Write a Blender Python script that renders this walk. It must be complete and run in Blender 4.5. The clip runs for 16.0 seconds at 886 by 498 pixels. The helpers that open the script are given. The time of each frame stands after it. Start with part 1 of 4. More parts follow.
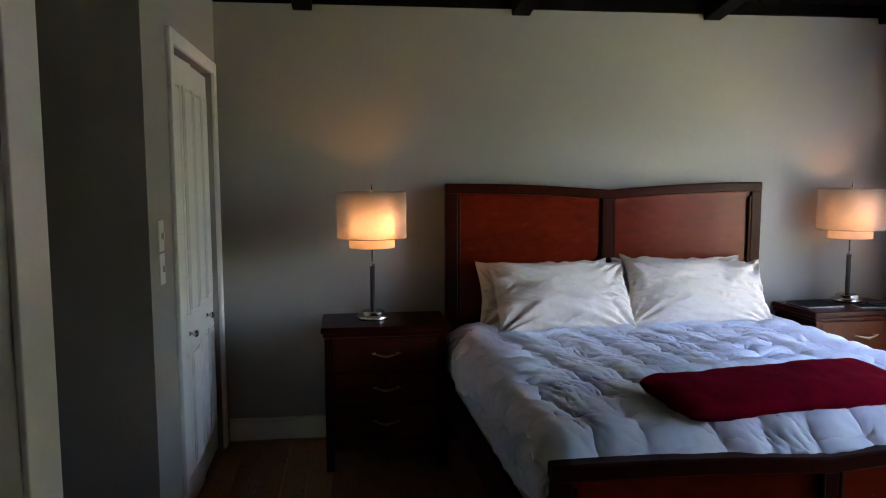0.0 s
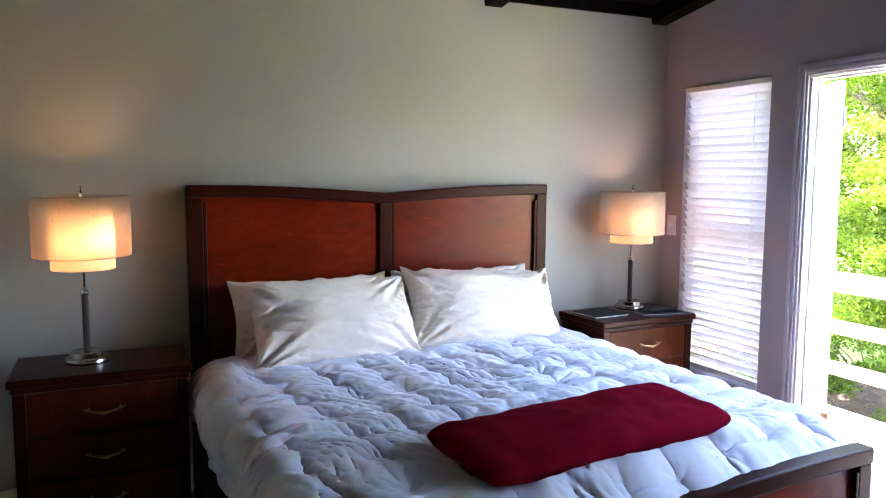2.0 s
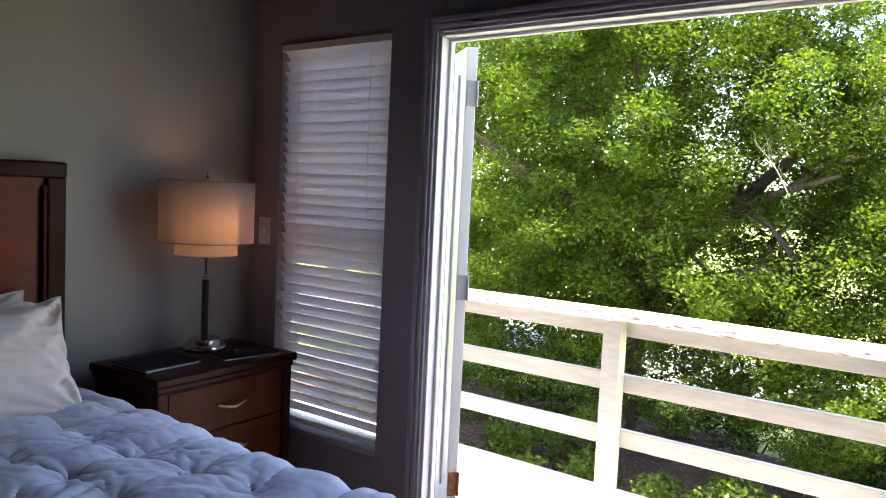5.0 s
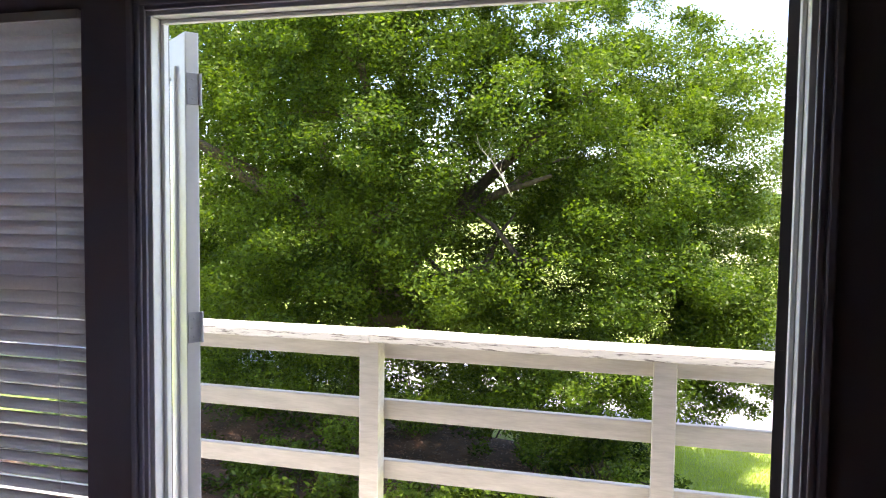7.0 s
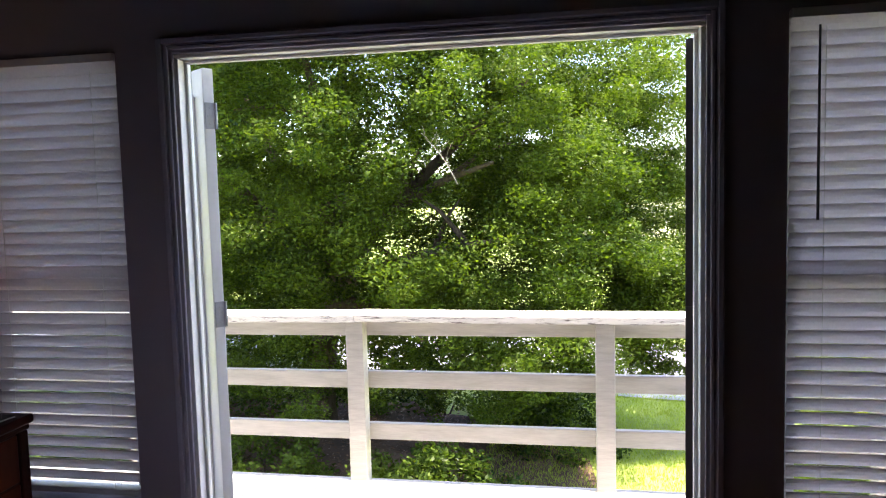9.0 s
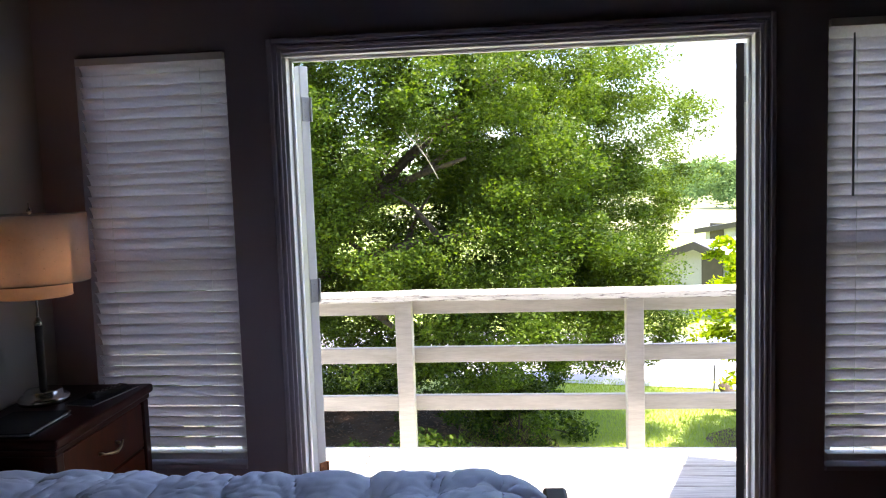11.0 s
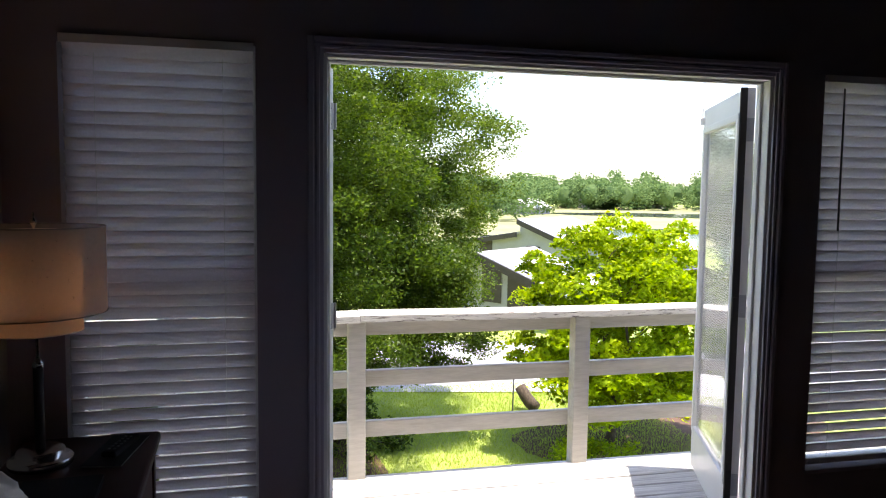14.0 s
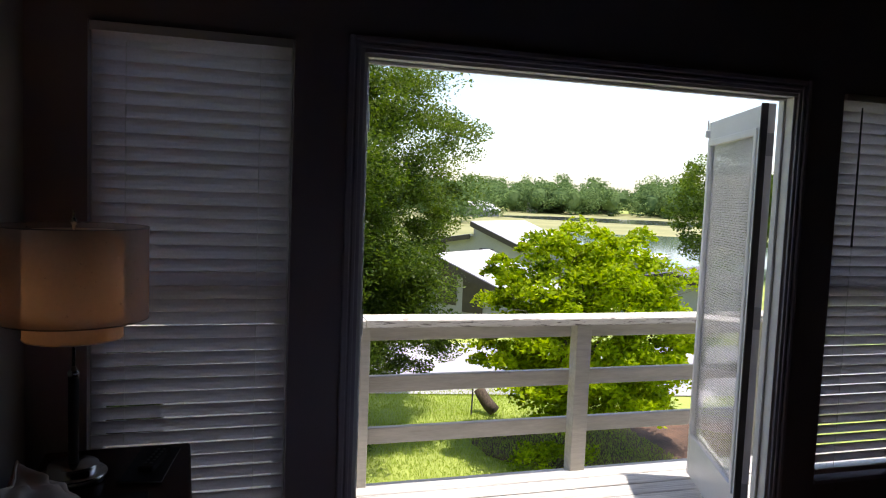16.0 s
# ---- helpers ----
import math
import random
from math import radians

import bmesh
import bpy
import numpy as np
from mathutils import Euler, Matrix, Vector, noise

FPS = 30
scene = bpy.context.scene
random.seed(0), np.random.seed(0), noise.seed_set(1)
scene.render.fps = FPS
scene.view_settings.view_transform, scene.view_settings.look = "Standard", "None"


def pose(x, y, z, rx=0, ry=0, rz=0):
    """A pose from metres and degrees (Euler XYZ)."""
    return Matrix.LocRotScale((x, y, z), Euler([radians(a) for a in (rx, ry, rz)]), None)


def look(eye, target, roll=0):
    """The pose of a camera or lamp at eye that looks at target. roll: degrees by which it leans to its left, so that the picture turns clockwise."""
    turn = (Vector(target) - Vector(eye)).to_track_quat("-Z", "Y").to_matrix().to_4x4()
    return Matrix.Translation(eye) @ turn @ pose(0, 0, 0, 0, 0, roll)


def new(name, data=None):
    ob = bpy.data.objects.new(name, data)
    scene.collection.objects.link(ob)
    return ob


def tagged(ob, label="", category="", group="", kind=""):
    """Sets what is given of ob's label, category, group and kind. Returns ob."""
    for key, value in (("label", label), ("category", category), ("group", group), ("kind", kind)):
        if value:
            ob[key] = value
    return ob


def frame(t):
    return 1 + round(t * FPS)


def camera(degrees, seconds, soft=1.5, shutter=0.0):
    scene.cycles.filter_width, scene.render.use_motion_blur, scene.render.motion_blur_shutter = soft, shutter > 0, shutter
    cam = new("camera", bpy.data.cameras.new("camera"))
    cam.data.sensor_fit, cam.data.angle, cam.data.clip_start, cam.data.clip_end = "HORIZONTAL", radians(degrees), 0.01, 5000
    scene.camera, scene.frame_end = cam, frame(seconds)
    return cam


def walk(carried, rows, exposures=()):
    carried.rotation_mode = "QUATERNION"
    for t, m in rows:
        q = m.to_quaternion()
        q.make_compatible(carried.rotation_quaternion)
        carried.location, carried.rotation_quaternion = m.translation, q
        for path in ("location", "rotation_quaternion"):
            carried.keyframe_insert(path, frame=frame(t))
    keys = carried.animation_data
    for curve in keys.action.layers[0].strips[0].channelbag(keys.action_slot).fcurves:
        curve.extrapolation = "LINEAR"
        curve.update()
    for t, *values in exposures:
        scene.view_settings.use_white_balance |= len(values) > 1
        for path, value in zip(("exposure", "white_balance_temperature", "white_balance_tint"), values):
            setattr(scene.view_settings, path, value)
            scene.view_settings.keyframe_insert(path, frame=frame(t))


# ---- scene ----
cam = camera(62.2, 16.0, 1.1)
PATH = [
    (0, (0.036, -0.004, 1.547), (0.286, 1.97, 1.347), -0.2),
    (0.5, (0.095, 0.084, 1.525), (0.403, 2.051, 1.334), -0.5),
    (1, (0.218, 0.226, 1.525), (0.593, 2.185, 1.38), 2.0),
    (1.5, (0.287, 0.356, 1.496), (0.81, 2.275, 1.292), 2.4),
    (2, (0.277, 0.618, 1.557), (1.09, 2.434, 1.353), 0.3),
    (2.5, (0.252, 0.872, 1.48), (1.375, 2.517, 1.302), 1.1),
    (3, (0.448, 1.019, 1.461), (1.604, 2.645, 1.319), 3.4),
    (3.5, (0.617, 1.193, 1.462), (1.894, 2.725, 1.313), 2.1),
    (4, (0.802, 1.334, 1.502), (2.266, 2.689, 1.360), -0.2),
    (4.5, (1.012, 1.470, 1.490), (2.543, 2.748, 1.355), 1.9),
    (5, (1.2, 1.566, 1.449), (2.815, 2.737, 1.301), 2.7),
    (7.5, (1.54, 1.833, 1.511), (3.485, 2.278, 1.38), 0.2),
    (8, (1.36, 1.797, 1.533), (3.303, 2.244, 1.377), -0.1),
    (8.5, (1.18, 1.746, 1.522), (3.124, 2.198, 1.386), 0.6),
    (9, (0.972, 1.836, 1.543), (2.932, 2.196, 1.383), -1.5),
    (11.5, (0.543, 2.541, 1.502), (2.53, 2.68, 1.327), -0.4),
    (12, (0.606, 2.764, 1.556), (2.595, 2.811, 1.343), 1.1),
    (12.5, (0.598, 2.978, 1.557), (2.576, 2.818, 1.306), -2.1),
    (13, (0.678, 3.107, 1.543), (2.661, 2.928, 1.356), 0.4),
    (13.5, (0.722, 3.222, 1.556), (2.697, 2.975, 1.364), 1.9),
    (14, (0.77, 3.432, 1.574), (2.712, 2.983, 1.414), 0.7),
    (14.5, (0.801, 3.561, 1.578), (2.738, 3.084, 1.436), 2.1),
    (15, (0.847, 3.641, 1.583), (2.748, 3.055, 1.377), 3.0),
    (15.5, (0.851, 3.692, 1.583), (2.745, 3.072, 1.411), 2.6),
    (16, (0.907, 3.728, 1.587), (2.813, 3.141, 1.432), 2.3),
]
EXPOSURES = [(0.0, 4.85, 7000, 19), (0.3, 5.95, 6900, 20), (0.6, 6.4, 6850, 20), (1.5, 6.15, 6850, 19), (2.0, 5.65, 6900, 19), (2.5, 5.25, 6950, 21), (3.5, 4.5, 7050, 21), (5.0, 3.35, 7100, 20),
             (7.5, 2.6, 7100, 19), (9.0, 2.7, 6950, 20), (11.5, 2.78, 6850, 19), (12.5, 2.4, 6850, 19), (14.5, 1.7, 6950, 17), (16.0, 1.08, 6950, 17)]
walk(cam, [(t, look(eye, target, roll)) for t, eye, target, roll in PATH], EXPOSURES)

# ---- world and sun ----
world = bpy.data.worlds.new("world")
scene.world = world
world.use_nodes = True
wn = world.node_tree
sky = wn.nodes.new("ShaderNodeTexSky")
sky.sky_type, sky.sun_disc = "NISHITA", False
SUN_WAY = Vector((0.125, 0.335, -2.04)).normalized()
sky.sun_elevation = math.asin(-SUN_WAY.z)
sky.sun_rotation = math.atan2(-SUN_WAY.x, -SUN_WAY.y)
sky.dust_density, sky.air_density = 1.0, 0.9
wn.links.new(sky.outputs[0], wn.nodes["Background"].inputs[0])
wn.nodes["Background"].inputs[1].default_value = 0.15
sun = new("sun", bpy.data.lights.new("sun", "SUN"))
sun.data.energy, sun.data.angle, sun.data.color = 3.3, radians(0.53), (1.0, 0.96, 0.9)
sun.matrix_world = look((0, 0, 20), Vector((0, 0, 20)) + SUN_WAY)


# ---- materials ----
def material(name, rough=0.6, metal=0.0):
    m = bpy.data.materials.new(name)
    m.use_nodes = True
    b = m.node_tree.nodes["Principled BSDF"]
    b.inputs["Roughness"].default_value, b.inputs["Metallic"].default_value = rough, metal
    return m, m.node_tree, b


def node(nt, kind, **values):
    n = nt.nodes.new(kind)
    for key, value in values.items():
        n.inputs[key.replace("_", " ")].default_value = value
    return n


def surface(name, low, high, rough=0.6, metal=0.0, scale=4.0, stretch=(1, 1, 1), fine=40.0, bump=0.15, depth=0.002, vary=0.0, gloss=0.1, spec=0.5, edge=(0.32, 0.68)):
    """Two scales of noise between two colours, fine relief, and per-object shade."""
    m, nt, b = material(name, rough, metal)
    b.inputs["Specular IOR Level"].default_value = spec
    link = nt.links.new
    at = nt.nodes.new("ShaderNodeTexCoord")
    mp = nt.nodes.new("ShaderNodeMapping")
    mp.inputs["Scale"].default_value = stretch
    link(at.outputs["Object"], mp.inputs[0])
    big, small = node(nt, "ShaderNodeTexNoise", Scale=scale, Detail=5.0), node(nt, "ShaderNodeTexNoise", Scale=fine, Detail=4.0)
    link(mp.outputs[0], big.inputs["Vector"]), link(mp.outputs[0], small.inputs["Vector"])
    mix = nt.nodes.new("ShaderNodeMath")
    mix.operation = "MULTIPLY_ADD"
    mix.inputs[1].default_value = 0.35
    link(small.outputs[0], mix.inputs[0])
    half = nt.nodes.new("ShaderNodeMath")
    half.operation = "MULTIPLY"
    half.inputs[1].default_value = 0.65
    link(big.outputs[0], half.inputs[0]), link(half.outputs[0], mix.inputs[2])
    ramp = nt.nodes.new("ShaderNodeValToRGB")
    ramp.color_ramp.elements[0].position, ramp.color_ramp.elements[1].position = edge
    ramp.color_ramp.elements[0].color, ramp.color_ramp.elements[1].color = (*low, 1), (*high, 1)
    link(mix.outputs[0], ramp.inputs[0])
    colour = ramp.outputs[0]
    if vary:
        info, hsv, rng = nt.nodes.new("ShaderNodeObjectInfo"), nt.nodes.new("ShaderNodeHueSaturation"), nt.nodes.new("ShaderNodeMapRange")
        rng.inputs["To Min"].default_value, rng.inputs["To Max"].default_value = 1 - vary, 1 + vary
        link(info.outputs["Random"], rng.inputs["Value"]), link(rng.outputs[0], hsv.inputs["Value"]), link(colour, hsv.inputs["Color"])
        colour = hsv.outputs[0]
    link(colour, b.inputs["Base Color"])
    rr = nt.nodes.new("ShaderNodeMapRange")
    rr.inputs["To Min"].default_value, rr.inputs["To Max"].default_value = max(0.02, rough - gloss), min(1, rough + gloss)
    link(small.outputs[0], rr.inputs["Value"]), link(rr.outputs[0], b.inputs["Roughness"])
    if bump:
        bp = node(nt, "ShaderNodeBump", Strength=bump, Distance=depth)
        link(mix.outputs[0], bp.inputs["Height"]), link(bp.outputs[0], b.inputs["Normal"])
    return m


def leaves(name, dark, light, through_part=0.45, rough=0.38, spec=0.35):
    """Leaf: diffuse and translucent, shade by leaf."""
    m, nt, b = material(name, rough)
    b.inputs["Specular IOR Level"].default_value = spec
    link = nt.links.new
    geo, ramp = nt.nodes.new("ShaderNodeNewGeometry"), nt.nodes.new("ShaderNodeValToRGB")
    ramp.color_ramp.elements[0].color, ramp.color_ramp.elements[1].color = (*dark, 1), (*light, 1)
    at, drift, blend = nt.nodes.new("ShaderNodeTexCoord"), node(nt, "ShaderNodeTexNoise", Scale=0.55, Detail=3.0), nt.nodes.new("ShaderNodeMath")
    blend.operation = "MULTIPLY_ADD"
    blend.inputs[1].default_value = 0.55
    half = nt.nodes.new("ShaderNodeMath")
    half.operation = "MULTIPLY_ADD"
    half.inputs[1].default_value, half.inputs[2].default_value = 1.1, -0.36
    link(at.outputs["Object"], drift.inputs["Vector"]), link(drift.outputs[0], half.inputs[0])
    link(geo.outputs["Random Per Island"], blend.inputs[0]), link(half.outputs[0], blend.inputs[2]), link(blend.outputs[0], ramp.inputs[0])
    link(ramp.outputs[0], b.inputs["Base Color"])
    tr, mx = nt.nodes.new("ShaderNodeBsdfTranslucent"), nt.nodes.new("ShaderNodeMixShader")
    hsv = node(nt, "ShaderNodeHueSaturation", Saturation=1.12, Value=1.45)
    link(ramp.outputs[0], hsv.inputs["Color"]), link(hsv.outputs[0], tr.inputs[0])
    mx.inputs[0].default_value = through_part
    link(b.outputs[0], mx.inputs[1]), link(tr.outputs[0], mx.inputs[2])
    link(mx.outputs[0], nt.nodes["Material Output"].inputs[0])
    return m


def thin_cloth(name, colour, see, glow):
    """Sheer cloth: part clear, part translucent, part diffuse, with a fine weave."""
    m, nt, b = material(name, 0.9)
    link = nt.links.new
    nz = node(nt, "ShaderNodeTexNoise", Scale=90.0, Detail=3.0)
    ramp = nt.nodes.new("ShaderNodeValToRGB")
    ramp.color_ramp.elements[0].color = (*[c * 0.86 for c in colour], 1)
    ramp.color_ramp.elements[1].color = (*colour, 1)
    at = nt.nodes.new("ShaderNodeTexCoord")
    link(at.outputs["Object"], nz.inputs["Vector"]), link(nz.outputs[0], ramp.inputs[0]), link(ramp.outputs[0], b.inputs["Base Color"])
    tr, cl = nt.nodes.new("ShaderNodeBsdfTranslucent"), nt.nodes.new("ShaderNodeBsdfTransparent")
    link(ramp.outputs[0], tr.inputs[0])
    m1, m2 = nt.nodes.new("ShaderNodeMixShader"), nt.nodes.new("ShaderNodeMixShader")
    m1.inputs[0].default_value, m2.inputs[0].default_value = glow, see
    link(b.outputs[0], m1.inputs[1]), link(tr.outputs[0], m1.inputs[2]), link(m1.outputs[0], m2.inputs[1]), link(cl.outputs[0], m2.inputs[2])
    link(m2.outputs[0], nt.nodes["Material Output"].inputs[0])
    return m


PAINT = surface("greige wall paint", (0.300, 0.282, 0.252), (0.335, 0.317, 0.287), 0.62, scale=1.2, fine=180, bump=0.12, depth=0.001)
# Same greige on the east wall; its mauve light is put into the colour.
PAINT_TINTED = surface("greige wall paint with mauve light mixed in", (0.325, 0.272, 0.288), (0.365, 0.312, 0.328), 0.5, scale=1.2, fine=180, bump=0.12, depth=0.001)
# Gloss trim in that paint, the same mauve light mixed into its colour.
TRIM_TINTED = surface("greige trim paint with mauve light mixed in", (0.42, 0.38, 0.43), (0.48, 0.44, 0.49), 0.42, scale=2, fine=60, bump=0.05)
WHITE = surface("white trim paint", (0.74, 0.73, 0.70), (0.82, 0.81, 0.79), 0.38, scale=2.5, fine=60, bump=0.06)
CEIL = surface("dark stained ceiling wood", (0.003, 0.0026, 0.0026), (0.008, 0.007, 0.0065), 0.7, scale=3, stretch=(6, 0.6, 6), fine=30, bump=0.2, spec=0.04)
FLOORWOOD = surface("reddish laminate", (0.14, 0.048, 0.021), (0.27, 0.100, 0.045), 0.3, scale=5, stretch=(9, 0.7, 9), fine=26, bump=0.08, vary=0.22)
CHERRY = surface("dark cherry wood", (0.024, 0.0042, 0.0021), (0.038, 0.0068, 0.0032), 0.30, scale=2, stretch=(1, 1, 1), fine=14, bump=0, gloss=0.02, spec=0.07)
PANEL = surface("red cherry veneer", (0.070, 0.0055, 0.0011), (0.175, 0.014, 0.0022), 0.25, scale=1.6, stretch=(1.2, 1, 3), fine=12, bump=0, gloss=0.06, spec=0.13)
DRAWER = surface("warm cherry drawer veneer", (0.040, 0.007, 0.0018), (0.085, 0.015, 0.004), 0.36, scale=2, stretch=(5, 1, 1), fine=12, bump=0, gloss=0.05, spec=0.07)
LINEN = surface("cream pillow cotton", (0.70, 0.60, 0.52), (0.76, 0.66, 0.58), 0.75, scale=3, fine=400, bump=0.2, depth=0.0008)
# White cotton; the blue of reflected skylight is put into its base colour.
QUILT = surface("white comforter cotton tinted sky blue", (0.69, 0.735, 0.895), (0.755, 0.795, 0.925), 0.7, scale=3, fine=300, bump=0.25, depth=0.001)
SHEET = surface("ivory mattress cloth", (0.62, 0.57, 0.47), (0.70, 0.65, 0.55), 0.8, scale=4, fine=200, bump=0.2)
THROW = surface("burgundy fleece", (0.12, 0.001, 0.010), (0.24, 0.004, 0.022), 1.0, scale=9, fine=200, bump=0.6, depth=0.003, gloss=0.0, spec=0.02)
STEEL = surface("brushed nickel", (0.50, 0.49, 0.46), (0.62, 0.60, 0.57), 0.22, 1.0, scale=6, fine=120, bump=0.02)
BRONZE = surface("aged brass", (0.28, 0.19, 0.09), (0.42, 0.30, 0.15), 0.33, 1.0, scale=12, fine=90, bump=0.05)
ZINC = surface("dull zinc hinge plate", (0.36, 0.36, 0.37), (0.46, 0.46, 0.47), 0.5, scale=12, fine=90, bump=0.05)
RUST = surface("rusted steel", (0.20, 0.07, 0.025), (0.42, 0.19, 0.08), 0.7, 0.4, scale=30, fine=120, bump=0.3)
BLACK = surface("black leatherette", (0.010, 0.010, 0.011), (0.022, 0.021, 0.021), 0.6, scale=8, fine=300, bump=0.2, spec=0.12)
PAPER = surface("grey printed paper", (0.20, 0.20, 0.21), (0.5, 0.5, 0.5), 0.4, scale=14, fine=60, bump=0)
PLASTIC = surface("white plastic", (0.72, 0.71, 0.68), (0.78, 0.77, 0.74), 0.35, scale=5, fine=60, bump=0)
GASKET = surface("grey weather strip", (0.10, 0.10, 0.10), (0.16, 0.16, 0.16), 0.6, scale=9, fine=60, bump=0.1)
DECK = surface("worn white deck paint", (0.26, 0.25, 0.24), (0.70, 0.69, 0.67), 0.65, scale=6, stretch=(9, 0.45, 9), fine=18, bump=0.6, depth=0.006, vary=0.10)
RAILING = surface("weathered white railing paint", (0.375, 0.35, 0.30), (0.515, 0.485, 0.425), 0.6, scale=9, stretch=(4, 0.5, 4), fine=40, bump=0.4, depth=0.003)
WORN = surface("flaking white rail cap paint", (0.10, 0.085, 0.07), (0.60, 0.585, 0.54), 0.65, scale=11, stretch=(7, 0.8, 7), fine=46, bump=0.7, depth=0.006, edge=(0.38, 0.47))
SIDING = surface("grey exterior siding", (0.34, 0.34, 0.34), (0.42, 0.42, 0.42), 0.8, scale=2, stretch=(1, 1, 6), fine=18, bump=0.3)
HOUSEWALL = surface("grey house stucco", (0.25, 0.255, 0.27), (0.31, 0.315, 0.33), 0.9, scale=1.2, fine=14, bump=0.2, depth=0.01)
ROOF = surface("pale grey roofing", (0.42, 0.42, 0.43), (0.54, 0.54, 0.55), 0.75, scale=1.5, fine=12, bump=0.3, depth=0.01)
SHINGLE = surface("dark grey shingles", (0.07, 0.066, 0.075), (0.17, 0.16, 0.175), 0.85, scale=3, stretch=(1, 1, 5), fine=14, bump=0.4, depth=0.01)
FASCIA = surface("dark brown fascia", (0.02, 0.016, 0.014), (0.04, 0.03, 0.026), 0.6, scale=4, fine=30, bump=0.1)
GRASS = surface("lawn soil", (0.20, 0.265, 0.045), (0.37, 0.44, 0.10), 0.95, scale=0.5, fine=9, bump=0.6, depth=0.03)
MULCH = surface("brown mulch", (0.045, 0.027, 0.017), (0.16, 0.088, 0.052), 0.95, scale=2.0, fine=22, bump=0.8, depth=0.03)
CONCRETE = surface("pale concrete drive", (0.33, 0.32, 0.34), (0.43, 0.42, 0.44), 0.85, scale=0.8, fine=12, bump=0.2, depth=0.01)
MARSH = surface("dry marsh grass", (0.19, 0.205, 0.075), (0.32, 0.315, 0.14), 0.95, scale=0.08, fine=1.2, bump=0.4, depth=0.2)
BARK = surface("grey brown bark", (0.045, 0.032, 0.022), (0.12, 0.09, 0.065), 0.9, scale=5, stretch=(4, 4, 0.8), fine=25, bump=0.9, depth=0.03)
DRYWOOD = surface("bleached dead wood", (0.20, 0.17, 0.13), (0.34, 0.30, 0.24), 0.85, scale=9, fine=50, bump=0.3)
OAK_LEAF = leaves("oak leaf", (0.010, 0.033, 0.006), (0.150, 0.218, 0.028), 0.45, 0.42, 0.18)
LIME_LEAF = leaves("lime green leaf", (0.07, 0.15, 0.005), (0.44, 0.54, 0.012), 0.46, 0.5, 0.10)
# Haze over the far shore is put into these paler, bluer greens.
FAR_LEAF = leaves("hazed distant wood leaf", (0.062, 0.118, 0.048), (0.20, 0.285, 0.105), 0.3, 0.95, 0.0)
LITTER = leaves("fallen leaf", (0.09, 0.045, 0.025), (0.30, 0.17, 0.10), 0.15)
BLADE = leaves("grass blade", (0.21, 0.29, 0.04), (0.45, 0.53, 0.12), 0.5, 0.8, 0.1)
SLAT = thin_cloth("white vinyl slat", (0.94, 0.90, 0.92), 0.0, 0.27)
SHEER = thin_cloth("sheer white shade", (0.74, 0.64, 0.58), 0.64, 0.55)
INNER = thin_cloth("cream inner shade", (0.88, 0.80, 0.70), 0.0, 0.70)

GLASS, gt, gb = material("clear glass", 0.02)
g1, g2, g3 = gt.nodes.new("ShaderNodeBsdfTransparent"), gt.nodes.new("ShaderNodeBsdfGlossy"), gt.nodes.new("ShaderNodeMixShader")
gw, gp, gf = node(gt, "ShaderNodeLayerWeight", Blend=0.5), gt.nodes.new("ShaderNodeMath"), gt.nodes.new("ShaderNodeMath")
gp.operation, gf.operation = "POWER", "MULTIPLY_ADD"
gp.inputs[1].default_value, gf.inputs[1].default_value, gf.inputs[2].default_value = 5.0, 0.96, 0.04
gt.links.new(gw.outputs["Facing"], gp.inputs[0]), gt.links.new(gp.outputs[0], gf.inputs[0])
g1.inputs[0].default_value = (0.97, 0.98, 0.98, 1)
g2.inputs["Roughness"].default_value = 0.02
gt.links.new(gf.outputs[0], g3.inputs[0]), gt.links.new(g1.outputs[0], g3.inputs[1]), gt.links.new(g2.outputs[0], g3.inputs[2])
gt.links.new(g3.outputs[0], gt.nodes["Material Output"].inputs[0])
WATER, wt, wb = material("still lake water", 0.06)
wb.inputs["Base Color"].default_value = (0.10, 0.12, 0.12, 1)
wz, wp = node(wt, "ShaderNodeTexNoise", Scale=0.6, Detail=4.0), node(wt, "ShaderNodeBump", Strength=0.06, Distance=0.05)
wt.links.new(wz.outputs[0], wp.inputs["Height"]), wt.links.new(wp.outputs[0], wb.inputs["Normal"])
BULB, bt, bb = material("glowing bulb")
bb.inputs["Emission Color"].default_value, bb.inputs["Emission Strength"].default_value = (1.0, 0.55, 0.24, 1), 0.9


# ---- helpers for building ----
def mesh_of(bm, name, mat, smooth=False):
    data = bpy.data.meshes.new(name)
    bm.to_mesh(data)
    bm.free()
    data.materials.append(mat)
    if smooth:
        data.polygons.foreach_set("use_smooth", [True] * len(data.polygons))
    return data


def part(name, bm, mat, parent=None, label="", smooth=False):
    ob = new(name, mesh_of(bm, name, mat, smooth))
    ob.parent = parent
    return tagged(ob, label)


def thing(name, m, label, category, group="", kind=""):
    ob = new(name)
    ob.empty_display_size = 0.05
    ob.matrix_basis = m
    return tagged(ob, label, category, group, kind)


def box(x0, x1, y0, y1, z0, z1, bevel=0.0, seg=2, bm=None):
    b = bmesh.new()
    bmesh.ops.create_cube(b, size=1, matrix=Matrix.LocRotScale(((x0 + x1) / 2, (y0 + y1) / 2, (z0 + z1) / 2), None, (abs(x1 - x0), abs(y1 - y0), abs(z1 - z0))))
    if bevel:
        bmesh.ops.bevel(b, geom=b.edges[:], offset=bevel, segments=seg, profile=0.5, affect="EDGES")
    if bm is None:
        return b
    return join(bm, b)


def join(bm, b):
    tmp = bpy.data.meshes.new("tmp")
    b.to_mesh(tmp)
    b.free()
    bm.from_mesh(tmp)
    bpy.data.meshes.remove(tmp)
    return bm


